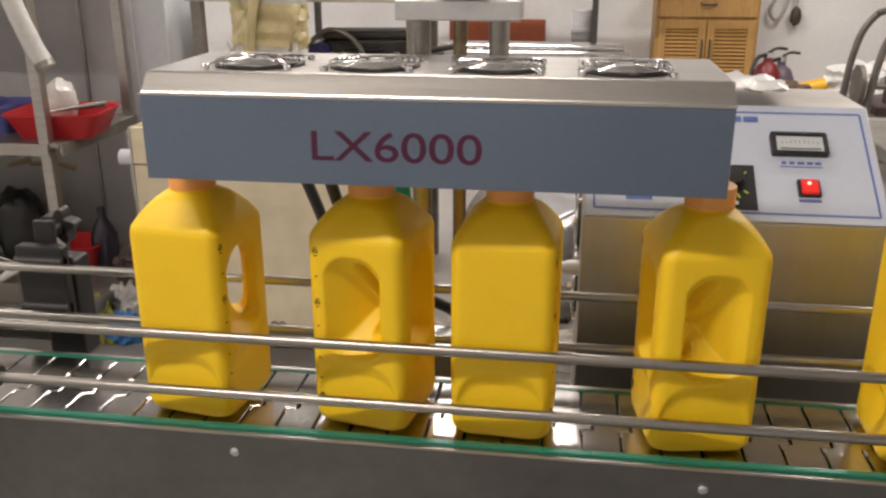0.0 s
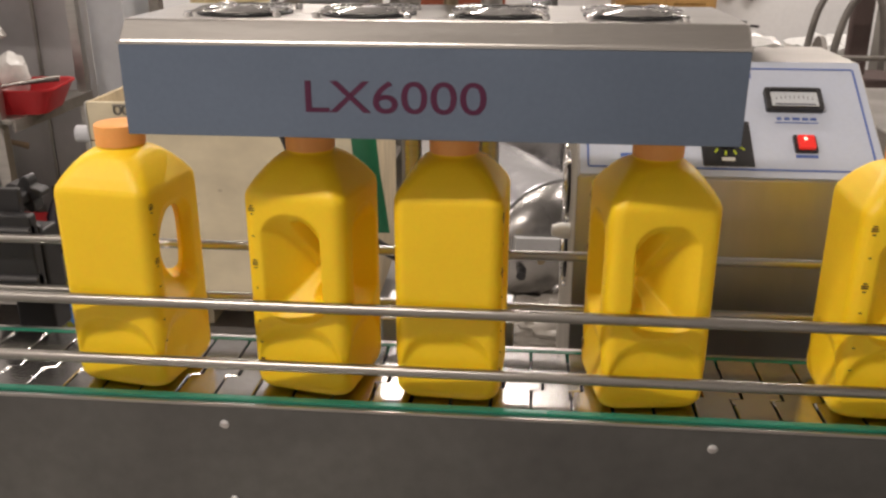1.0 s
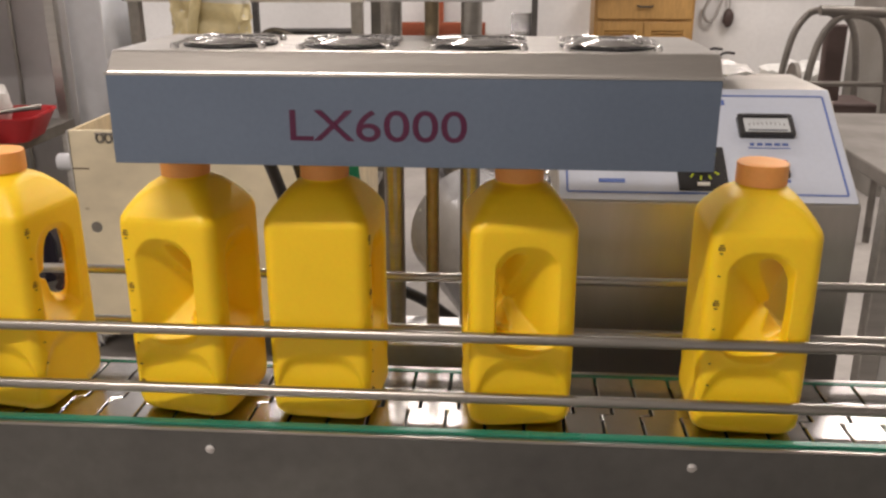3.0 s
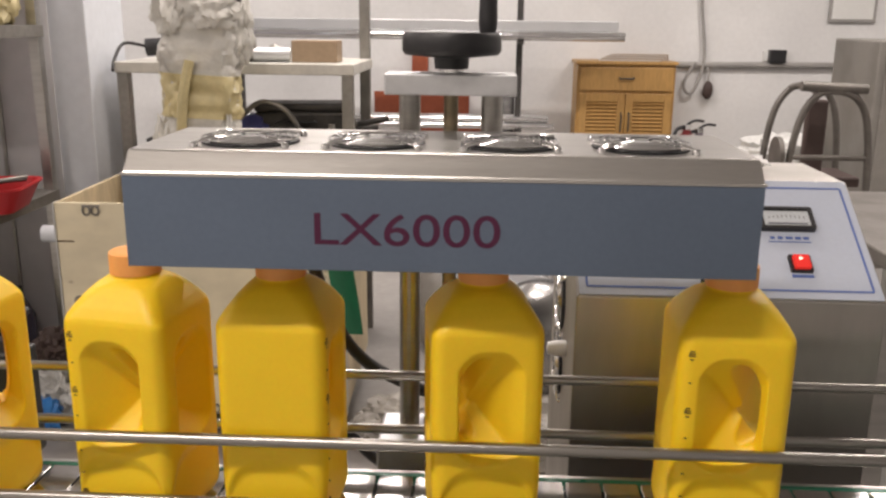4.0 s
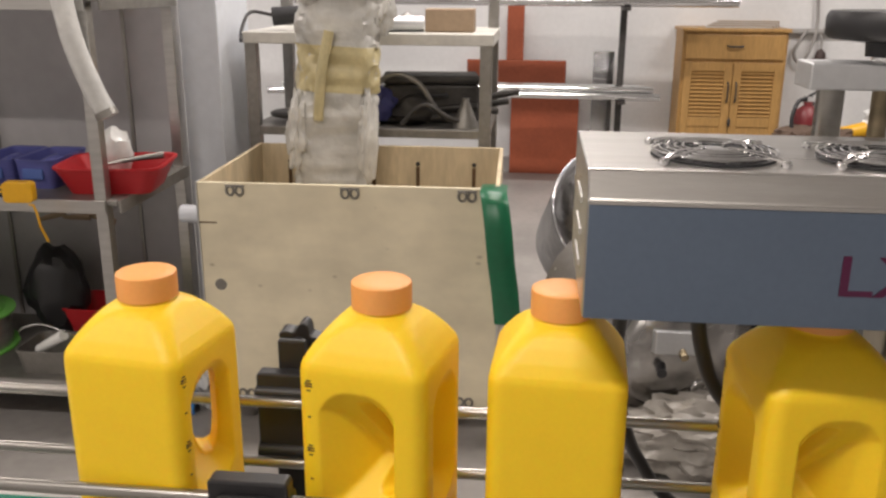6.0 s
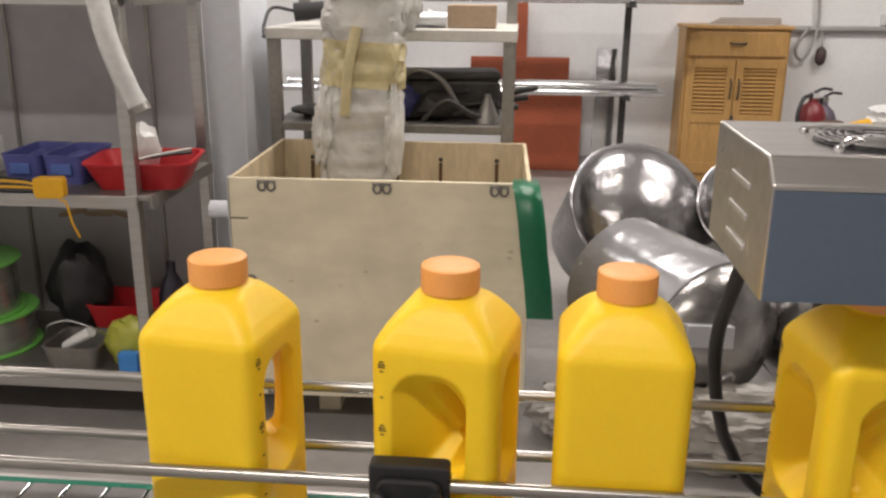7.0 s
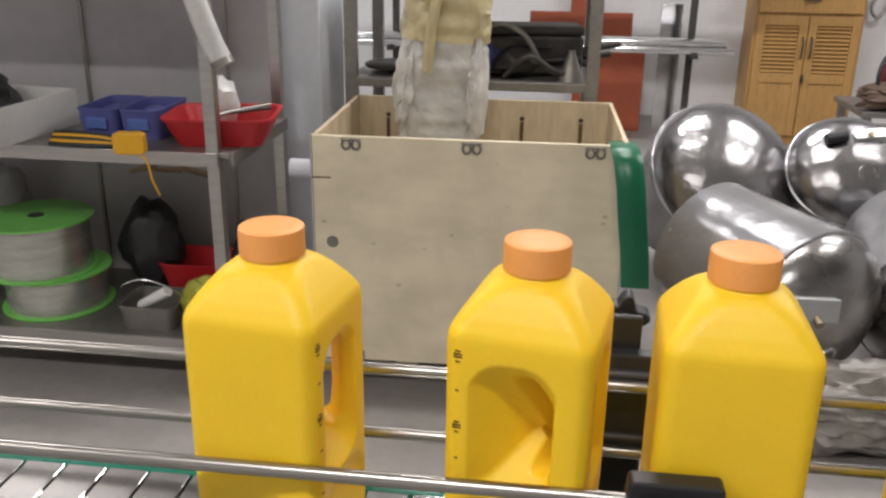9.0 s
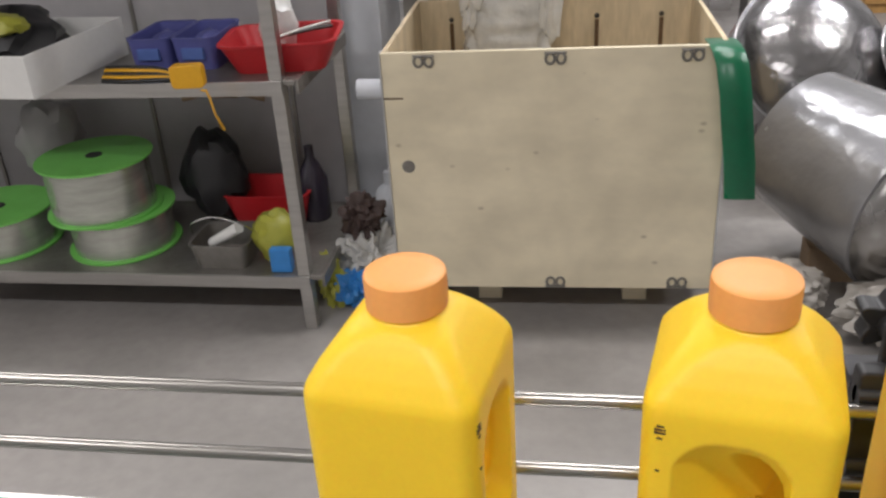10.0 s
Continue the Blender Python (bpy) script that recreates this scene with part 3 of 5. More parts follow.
cable([(-0.195, 0.112, 1.13), (-0.193, 0.19, 1.07), (-0.190, 0.265, 0.985), (-0.188, 0.30, 0.936), (-0.185, 0.312, 0.893), (-0.178, 0.32, 0.855), (-0.168, 0.33, 0.82), (-0.15, 0.352, 0.775), (-0.10, 0.38, 0.70), (0.02, 0.40, 0.62), (0.145, 0.39, 0.58)], 0.0075, "thick black rubber cable hanging from the sealing head")
cable([(-0.15, 0.12, 1.13), (-0.13, 0.17, 1.00), (-0.09, 0.20, 0.92), (0.0, 0.25, 0.85), (0.06, 0.30, 0.76), (0.10, 0.34, 0.60), (0.145, 0.36, 0.50)], 0.007, "black rubber cable looping down behind the control cabinet")
cable([(0.475, 0.40, 0.95), (0.52, 0.38, 0.90), (0.53, 0.36, 0.70), (0.52, 0.40, 0.4), (0.58, 0.45, 0.006)], 0.005, "black power cord hanging beside the control cabinet")

# ---- room ----
WALL = material("white_wall_paint", (0.82, 0.815, 0.81), 0.7, grain=(30, 0.04), stain=(1.2, 0.12))
PARTITION = material("grey_partition", (0.43, 0.42, 0.43), 0.5, grain=(20, 0.06), stain=(1.5, 0.18))
PILLAR = material("pale_pillar_paint", (0.66, 0.69, 0.74), 0.55, grain=(30, 0.05), stain=(2, 0.12))
FLOOR = material("grey_floor", (0.37, 0.35, 0.33), 0.42, grain=(26, 0.1), stain=(1.8, 0.25), bump=0.1, rough_var=0.14)
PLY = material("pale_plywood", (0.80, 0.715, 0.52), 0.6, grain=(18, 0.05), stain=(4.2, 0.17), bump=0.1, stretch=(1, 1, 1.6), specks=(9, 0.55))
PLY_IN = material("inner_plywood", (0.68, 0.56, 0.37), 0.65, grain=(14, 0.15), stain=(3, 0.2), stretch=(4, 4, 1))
WOOD = material("honey_wood", (0.52, 0.30, 0.10), 0.45, grain=(24, 0.2), stain=(4, 0.12), stretch=(5, 5, 0.6))
DARK_STEEL = material("dull_shelf_steel", (0.34, 0.325, 0.30), 0.42, 0.7, grain=(60, 0.12), stain=(6, 0.25))
IRON = material("dark_tool_iron", (0.09, 0.085, 0.08), 0.5, 0.6, grain=(60, 0.2), stain=(12, 0.3))
PLASTIC_BAG = material("milky_plastic_film", (0.72, 0.72, 0.70), 0.28, grain=(40, 0.08), stain=(14, 0.2), bump=1.2)
DUSTY = material("dusty_film", (0.36, 0.335, 0.30), 0.35, grain=(40, 0.1), stain=(10, 0.3), bump=1.5)
EXT_RED = material("extinguisher_red", (0.17, 0.014, 0.018), 0.4, grain=(60, 0.05), stain=(10, 0.15))
EXT_VIOLET = material("dusty_violet_paint", (0.11, 0.085, 0.12), 0.5, grain=(60, 0.1), stain=(10, 0.25))
FOAM = material("wrapped_foam_film", (0.74, 0.73, 0.69), 0.22, grain=(26, 0.10), stain=(8, 0.28), bump=6.0)
TAPE = material("yellow_packing_tape", (0.66, 0.57, 0.32), 0.35, grain=(60, 0.1), stain=(10, 0.2), bump=0.3)
RED_PLASTIC = material("red_plastic", (0.48, 0.016, 0.022), 0.4, grain=(100, 0.05), stain=(10, 0.1))
BLUE_PLASTIC = material("blue_violet_plastic", (0.10, 0.11, 0.34), 0.45, grain=(100, 0.05), stain=(10, 0.15))
LIME = material("lime_green_plastic", (0.20, 0.60, 0.11), 0.4, grain=(100, 0.04), stain=(10, 0.1))
REEL = material("clear_film_windings", (0.62, 0.64, 0.58), 0.17, 0.7, grain=(30, 0.10), stain=(5, 0.2), stretch=(1.2, 1.2, 9), bump=0.6)
STRAP_GREEN = material("green_belt_rubber", (0.005, 0.13, 0.055), 0.3, grain=(60, 0.08), stain=(6, 0.15))
RUST_RED = material("red_brown_board", (0.36, 0.085, 0.035), 0.6, grain=(40, 0.1), stain=(5, 0.15))
CARD = material("brown_cardboard", (0.36, 0.26, 0.17), 0.7, grain=(60, 0.1), stain=(6, 0.1))
BRIGHT_YELLOW = material("yellow_tool_plastic", (0.75, 0.40, 0.01), 0.4, grain=(80, 0.05))
GREY_CAB = material("grey_cabinet_paint", (0.36, 0.345, 0.33), 0.5, grain=(40, 0.05), stain=(4, 0.12))
BROWN_DARK = material("dark_brown_cushion", (0.07, 0.045, 0.04), 0.6, grain=(60, 0.1), stain=(8, 0.1))
SHELF_PALE = material("pale_cardboard", (0.58, 0.55, 0.50), 0.7, grain=(60, 0.08), stain=(6, 0.15))
CANVAS = material("brown_canvas", (0.13, 0.085, 0.06), 0.8, grain=(60, 0.15), stain=(8, 0.25), bump=0.8)
LIQUID = material("dark_bottle", (0.03, 0.025, 0.04), 0.2)
AQUA = material("blue_label", (0.05, 0.25, 0.65), 0.4)
LEAF_GREEN = material("yellow_green_bag", (0.42, 0.42, 0.06), 0.4, bump=0.8)

for name, b in (("wall_back", box(-4.6, 4.6, 5.7, 5.85, 0, 3.2)), ("wall_right", box(4.45, 4.6, -3.0, 5.7, 0, 3.2)), ("wall_left", box(-4.6, -4.45, -3.0, 5.7, 0, 3.2)),
                ("wall_front", box(-4.6, 4.6, -3.15, -3.0, 0, 3.2))):
    tagged(link(b, name, WALL), "white painted workshop wall", "wall", kind="structure")
tagged(link(box(-4.6, 4.6, -3.15, 5.85, -0.1, 0), "floor", FLOOR), "grey stained workshop floor", "floor", kind="structure")
tagged(link(box(-4.6, 4.6, -3.15, 5.85, 3.2, 3.3), "ceiling", WALL), "white workshop ceiling", "ceiling", kind="structure")
partition = tagged(link(box(-4.45, -1.46, 2.22, 2.30, 0, 3.2), "wall_partition", PARTITION), "grey sheet-metal partition wall", "wall", kind="structure")
for x in (-3.9, -3.3, -2.7, -2.1, -1.62):
    part("seam", box(x, x + 0.012, 2.212, 2.219, 0, 3.2), DARK_STEEL, partition, "", False)
tagged(link(box(-1.46, -1.33, 2.30, 2.62, 0, 3.2), "pillar", PILLAR, bevel=0.004), "pale painted pillar", "pillar", kind="structure")
tagged(link(box(-4.6, 4.6, 5.66, 5.698, 0, 0.1), "baseboard", GREY_CAB), "grey baseboard", "baseboard", kind="structure")
for x, y in TUBES:
    f = thing("ceiling_light", pose(x, y, 0), "white fluorescent ceiling light fitting", "ceiling light", "ceiling lights")
    part("housing", box(-0.62, 0.62, -0.09, 0.09, 3.035, 3.2), WHITE, f, "", False, 0.005)


# ---- shelf unit by the partition ----
def shelf_unit():
    t = thing("shelf_unit", pose(0, 0, 0), "dull steel shelf unit crowded with tools, reels and baskets", "shelf")
    for x, y in ((-1.432, 1.632), (-1.40, 2.10), (-2.75, 1.632), (-2.75, 2.10)):
        part("upright", box(x - 0.017, x + 0.017, y - 0.017, y + 0.017, 0.0, 2.0), STEEL, t, "steel upright", False, 0.002)
    for z in (0.722, 0.172, 1.262):
        part("shelf_board", box(-2.77, -1.385, 1.618, 2.115, z - 0.014, z), DARK_STEEL, t, "", False, 0.002)
        part("shelf_lip", box(-2.77, -1.415, 1.606, 1.614, z - 0.036, z + 0.001), STEEL, t, "", False, 0.001)
        part("shelf_lip", box(-1.384, -1.376, 1.62, 2.11, z - 0.036, z + 0.001), DARK_STEEL, t, "", False, 0.001)


before_shelf = set(scene.objects)
shelf_unit()
Z1, Z0 = 0.7225, 0.1725


def open_tray(name, x0, x1, y0, y1, z0, h, slope, mat, label, category, rz=0, wall=0.004):
    """A tub with sloping sides and a rolled rim."""
    cx, cy = (x0 + x1) / 2, (y0 + y1) / 2
    w, d = x1 - x0, y1 - y0
    t = thing(name, pose(cx, cy, z0, 0, 0, rz), label, category)
    bm = bmesh.new()
    rows = [(1 - slope, 0.0), (1.0, h), (1.05, h + 0.001), (1.05, h - 0.005), (1.02, h - 0.004)]
    inner = [(1.0 - 2 * wall / w, h - 0.0005), (1 - slope - 2 * wall / w, wall)]
    outline = rounded(w, d, min(w, d) * 0.18, 4)
    loops = [[bm.verts.new((x * s, y * s, z)) for x, y in outline] for s, z in [rows[0], rows[4], rows[3], rows[2]] + inner]
    n = len(outline)
    for a, b in zip(loops, loops[1:]):
        for i in range(n):
            bm.faces.new((a[i], a[(i + 1) % n], b[(i + 1) % n], b[i]))
    bm.faces.new(loops[0][::-1])
    bm.faces.new(loops[-1])
    part("tub", bm, mat, t)
    return t


def lump(w, d, h, seed, n=3, rough=0.25):
    """A soft crumpled bag or bundle, resting on z = 0."""
    bm = bmesh.new()
    bmesh.ops.create_icosphere(bm, subdivisions=n, radius=0.5)
    for v in bm.verts:
        p = v.co.normalized()
        k = 1 + rough * noise.noise(p * 2.2 + Vector((seed, 0, 0))) + rough * 0.6 * noise.noise(p * 6 + Vector((0, seed, 0))) + rough * 0.25 * noise.noise(p * 15)
        v.co = Vector((p.x * w / 2 * k, p.y * d / 2 * k, max(0.0, h / 2 + p.z * h / 2 * k)))
    return bm


basket = open_tray("basket", -1.60, -1.31, 1.66, 1.90, Z1, 0.078, 0.22, RED_PLASTIC, "red plastic basket with tools and a plastic bag", "basket", 8)
part("handle", tube([(-0.02, -0.09, 0.08), (0.04, -0.02, 0.085), (0.12, 0.05, 0.09)], 0.006), DARK_STEEL, basket, "steel tool")
part("handle", tube([(0.0, -0.06, 0.082), (0.07, 0.0, 0.083), (0.13, 0.02, 0.086)], 0.005), IRON, basket, "dark tool")
tagged(link(lump(0.10, 0.10, 0.16, 3), "plastic_bag", PLASTIC_BAG, None, "", True, pose(-1.47, 1.80, Z1 + 0.012)), "crumpled milky plastic bag standing in the red basket", "plastic bag")
bin_a = open_tray("parts_bin", -1.86, -1.745, 1.72, 1.93, Z1, 0.085, 0.06, BLUE_PLASTIC, "blue-violet plastic parts bin on the steel shelf", "bin")
part("front_tab", box(-0.03, 0.03, -0.112, -0.1, 0.03, 0.06), PRINT_BLUE, bin_a, "lighter blue label holder", False, 0.002)
part("contents", lump(0.09, 0.18, 0.078, 5), BLUE_PLASTIC, bin_a)
bin_a["group"] = "blue parts bins"
copy_thing(bin_a, pose(-1.68, 1.825, Z1))


def tape_measure():
    t = thing("tape_measure", pose(-1.635, 1.565, Z1, 0, 0, 6), "yellow tape measure with its blade hanging over the shelf edge", "tape measure")
    part("case", prism(rounded(0.082, 0.058, 0.012), 0, 0.03, pose(0, 0.02, 0.029, 90)), BRIGHT_YELLOW, t, "", False, 0.003)
    b = bmesh.new()
    pts = [(0.038, 0.002), (0.050, 0.0), (0.056, -0.02), (0.062, -0.06), (0.078, -0.10)]
    for (xa, za), (xb, zb) in zip(pts, pts[1:]):
        m = Matrix.Translation(((xa + xb) / 2, -0.03 - 0.0, (za + zb) / 2)) @ Matrix.Rotation(-math.atan2(zb - za, xb - xa), 4, "Y") @ Matrix.Diagonal((math.hypot(xb - xa, zb - za) * 1.08, 0.012, 0.0012, 1))
        bmesh.ops.create_cube(b, size=1, matrix=m)
    part("blade", b, BRIGHT_YELLOW, t, "", False)


tape_measure()
strap = thing("tool_roll", pose(-1.78, 1.60, Z1), "black and yellow folded tool strap on the shelf edge", "strap")
for k in range(5):
    part("fold", tube([(-0.11, 0.02 + 0.008 * k, 0.006 + 0.006 * k), (-0.03, -0.01 + 0.01 * k, 0.012 + 0.006 * k), (0.05, 0.01 + 0.006 * k, 0.008 + 0.005 * k), (0.10, 0.03, 0.006)], 0.006), BRIGHT_YELLOW if k % 2 else BLACK, strap)


def carton():
    t = thing("carton", pose(-2.20, 1.72, Z1, 0, 0, -6), "open white cardboard box full of odds and ends", "box")
    w, d, h, q = 0.22, 0.21, 0.105, 0.004
    for name, b in (("front_panel", box(-w, w, -d, -d + q, 0, h)), ("back_panel", box(-w, w, d - q, d, 0, h)), ("side_panel", box(-w, -w + q, -d + q, d - q, 0, h)),
                    ("side_panel", box(w - q, w, -d + q, d - q, 0, h)), ("bottom", box(-w + q, w - q, -d + q, d - q, 0, q))):
        part(name, b, WHITE, t, "", False)
    part("black_lump", lump(0.34, 0.28, 0.17, 8), BLACK, t, "black rubber odds and ends").location = (-0.02, 0.02, q)
    part("yellow_glove", lump(0.13, 0.10, 0.06, 9), LEAF_GREEN, t, "yellow-green glove").location = (0.05, -0.05, 0.11)


carton()


def reel(x, y, z0, r, h, label):
    t = thing("film_reel", pose(x, y, z0), label, "reel", "film reels on the shelf")
    part("lower_flange", lathe([(r, 0.0), (r + 0.001, 0.003), (r, 0.006), (0.02, 0.006)], 48), LIME, t, "lime green flange")
    part("winding", lathe([(r * 0.90, 0.006), (r * 0.905, h * 0.5), (r * 0.90, h - 0.006)], 48), REEL, t, "clear film winding")
    top = part("upper_flange", lathe([(r * 0.85, h - 0.006), (r, h - 0.006), (r + 0.001, h - 0.003), (r, h), (0.024, h)], 48), LIME, t, "lime green flange")
    part("core", lathe([(0.024, 0), (0.024, 0.0012), (0.002, 0.0012)], 20, pose(0, 0, h)), BLACK, top, "dark core hole")
    return h


reel(-2.05, 1.815, Z0, 0.165, 0.12, "lime green reel of clear film on the lower shelf")
reel(-2.08, 1.80, Z0 + 0.1205, 0.165, 0.165, "lime green reel of clear film stacked on another")
reel(-2.44, 1.80, Z0, 0.165, 0.12, "lime green reel of clear film on the lower shelf")
tagged(link(lump(0.19, 0.15, 0.30, 12), "black_bag", BLACK, None, "", True, pose(-1.80, 1.97, Z0)), "crumpled black plastic bag on the lower shelf", "bag")
open_tray("basin", -1.76, -1.50, 1.90, 2.08, Z0, 0.11, 0.2, RED_PLASTIC, "red plastic basin on the lower shelf", "basin")
pot = open_tray("steel_pot", -1.77, -1.60, 1.64, 1.80, Z0, 0.075, 0.12, DARK_STEEL, "dented steel bowl holding a white brush", "bowl")
part("wire_handle", tube([(-0.10, 0, 0.075), (-0.07, -0.05, 0.13), (0.0, -0.06, 0.155), (0.07, -0.05, 0.13), (0.10, 0, 0.075)], 0.003), CHROME, pot)
part("brush", tube([(-0.03, -0.03, 0.06), (0.03, -0.05, 0.10), (0.07, -0.06, 0.125)], 0.016), WHITE, pot, "white plastic brush")
tagged(link(lump(0.13, 0.13, 0.15, 15), "food_bag", LEAF_GREEN, None, "", True, pose(-1.535, 1.72, Z0)), "yellow-green plastic bag on the lower shelf", "bag")
tagged(link(box(-1.53, -1.47, 1.63, 1.66, Z0, Z0 + 0.07), "blue_pack", AQUA, bevel=0.004), "small blue pack at the shelf edge", "packet")
tagged(link(lathe([(0.045, 0), (0.047, 0.01), (0.047, 0.13), (0.03, 0.17), (0.014, 0.20), (0.014, 0.235), (0.002, 0.235)], 20), "dark_bottle", LIQUID, None, "", True, pose(-1.50, 2.0, Z0)),
       "dark glass bottle standing on the lower shelf", "bottle")
tagged(link(lump(0.20, 0.18, 0.26, 21), "rag", PARTITION, None, "", True, pose(-2.35, 2.02, Z0 + 0.125)), "grey crumpled rag behind the reels", "rags")
tagged(link(lump(0.17, 0.17, 0.22, 18, 5, 0.6), "rubbish_bag", PLASTIC_BAG, None, "", True, pose(-1.30, 1.86, 0)), "crumpled white and blue rubbish bag on the floor", "bag")
tagged(link(lump(0.12, 0.09, 0.12, 19, 4, 0.5), "blue_wrapper", AQUA, None, "", True, pose(-1.335, 1.76, 0)), "crumpled blue wrapper on the floor", "wrapper")
tagged(link(lathe([(0.06, 0), (0.06, 0.20), (0.045, 0.24), (0.02, 0.26), (0.02, 0.30), (0.002, 0.3)], 20), "water_bottle", PILLAR, None, "", True, pose(-1.27, 2.06, 0)), "pale plastic bottle on the floor", "bottle")
tagged(link(lump(0.12, 0.11, 0.13, 23, 4, 0.5), "brown_wrapper", BROWN_DARK, None, "", True, pose(-1.31, 1.84, 0.19)), "dark brown crumpled wrapper on the rubbish bag", "wrapper")
tagged(link(lump(0.07, 0.05, 0.16, 27, 4, 0.6), "food_wrapper", LEAF_GREEN, None, "", True, pose(-1.40, 1.75, 0)), "yellow crumpled wrapper by the shelf foot", "wrapper")
hanger = thing("wooden_hanger", pose(-1.86, 2.19, 0.50), "brown wooden tool handles hanging on the partition", "tools")
for k in range(3):
    part("handle", rod((-0.10 + 0.09 * k, 0, 0.012 * k), (0.0 + 0.09 * k, -0.006, 0.03 - 0.014 * k), 0.014), CARD, hanger)
part("rail", box(-0.14, 0.20, 0.012, 0.026, 0.0, 0.012), DARK_STEEL, hanger, "", False)
top_carton = thing("carton", pose(-1.56, 1.98, 1.2625, 0, 0, 5), "small pale closed cardboard box on the top shelf", "box")
part("carton_body", box(-0.06, 0.06, -0.09, 0.09, 0.0, 0.13), SHELF_PALE, top_carton, "", False, 0.003)
part("tape_strip", box(-0.012, 0.012, -0.091, 0.091, 0.1302, 0.1310), TAPE, top_carton, "packing tape", False)
tagged(link(lump(0.09, 0.12, 0.16, 71, 4, 0.4), "plastic_bag", TAPE, None, "", True, pose(-1.445, 2.0, 1.2625)), "yellowish plastic bag on the top shelf", "plastic bag")
tagged(link(lump(0.16, 0.14, 0.11, 72, 4, 0.4), "dark_bundle", IRON, None, "", True, pose(-1.72, 1.95, 1.2625)), "dark bundle of parts on the top shelf", "bundle")
sleeve = thing("wrapped_tube", pose(0, 0, 0), "plastic-wrapped tube leaning on the shelf upright", "tube")
part("tube_body", tube([(-1.47, 1.57, 1.40), (-1.44, 1.572, 1.17), (-1.405, 1.59, 1.03), (-1.382, 1.60, 0.97)], 0.028, None, 14), PLASTIC_BAG, sleeve)
part("rim", rod((-1.384, 1.60, 0.972), (-1.376, 1.60, 0.955), 0.030), DARK_STEEL, sleeve)

for ob in [o for o in scene.objects if o not in before_shelf and o.parent is None]:
    ob.location += Vector((-0.028, 0.042, 0.0))


# ---- plywood crate ----
def crate():
    t = thing("crate", pose(-0.786, 1.716, 0, 0, 0, 1.3), "open plywood crate with metal clips, standing on feet", "crate")
    w, d, z0, z1, q = 0.417, 0.62, 0.118, 0.772, 0.012
    part("front_panel", box(-w, w, 0, q, z0, z1), PLY, t, "pale stained plywood front", False, 0.002)
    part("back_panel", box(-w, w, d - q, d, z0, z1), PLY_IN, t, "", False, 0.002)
    for s in (-1, 1):
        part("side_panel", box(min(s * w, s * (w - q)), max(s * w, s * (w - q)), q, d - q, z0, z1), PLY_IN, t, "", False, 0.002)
        part("edge_strip", box(min(s * w, s * (w + 0.004)), max(s * w, s * (w + 0.004)), -0.004, 0.03, z0, z1), ALU, t, "metal edge strip", False)
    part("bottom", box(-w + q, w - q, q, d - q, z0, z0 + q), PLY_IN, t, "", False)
    for x in (-0.18, 0.235):
        part("foot", box(x - 0.034, x + 0.034, 0.14, d - 0.02, 0, z0), PLY, t, "", False, 0.003)
    for x in (-0.31, 0.01, 0.33):
        for z, f in ((z1 - 0.022, 1), (z0 + 0.02, -1)):
            b = bmesh.new()
            for sx in (-0.013, 0.013):
                ring = [(x + sx + 0.0105 * math.cos(2 * math.pi * k / 16), -0.003, z + 0.013 * math.sin(2 * math.pi * k / 16)) for k in range(17)]
                tube(ring, 0.0034, b, 6, 1)
            box(x - 0.026, x + 0.026, -0.0045, -0.0005, z + f * 0.011, z + f * 0.016, b)
            part("clip", b, CLIP, t, "grey metal clip", False)
    for x in (-0.31, -0.02, 0.13, 0.32):
        part("batten", box(x - 0.006, x + 0.006, d - q - 0.004, d - q, z0 + 0.3, z1 - 0.07), RUSTY, t, "rusty nail streak", False)
        part("nail", lathe([(0.008, 0), (0.006, 0.003), (0.001, 0.004)], 8, pose(x, d - q, z1 - 0.06, 90)), IRON, t)
    part("dirt_spot", prism([(0.017 * math.cos(k), 0.017 * math.sin(k)) for k in [2 * math.pi * j / 16 for j in range(16)]], 0, 0.0008, pose(-w + 0.05, -0.0002, 0.475, 90)), CLIP, t, "round grey stain", False)
    part("crack", box(-w, -w + 0.05, -0.001, 0.001, 0.655, 0.659), RUSTY, t, "dark split in the edge", False)


CLIP = material("grey_clip_metal", (0.26, 0.245, 0.22), 0.5, 0.5, grain=(80, 0.15))
RUSTY = material("rusty_streak", (0.13, 0.075, 0.035), 0.8, grain=(60, 0.2))
crate()
tagged(link(rod((-1.29, 1.80, 0.655), (-1.19, 1.80, 0.655), 0.026, None, 20), "pipe_stub", PILLAR, None, "", True), "white plastic pipe stub beside the crate", "pipe")


def draped_belt():
    bm = bmesh.new()
    line = [(-0.385, 1.80, 0.765), (-0.385, 1.715, 0.772), (-0.383, 1.668, 0.768), (-0.376, 1.640, 0.745), (-0.366, 1.622, 0.68), (-0.357, 1.612, 0.60), (-0.345, 1.612, 0.52), (-0.335, 1.622, 0.42)]
    rows = []
    for x, y, z in line:
        rows.append([bm.verts.new((x + dx, y + dy, z + 0.004 * (abs(dx) < 0.02))) for dx, dy in ((-0.036, 0.012), (-0.018, 0.0), (0.018, 0.0), (0.036, 0.012))])
    for a, b in zip(rows, rows[1:]):
        for i in range(3):
            bm.faces.new((a[i], b[i], b[i + 1], a[i + 1]))
    ext = bmesh.ops.extrude_face_region(bm, geom=bm.faces[:])
    for g in ext["geom"]:
        if isinstance(g, bmesh.types.BMVert):
            g.co.y += 0.004
            g.co.z -= 0.002
    bmesh.ops.recalc_face_normals(bm, faces=bm.faces)
    tagged(link(bm, "conveyor_strap", STRAP_GREEN, None, "", True), "dark green rubber belt draped over the crate corner", "belt")


draped_belt()


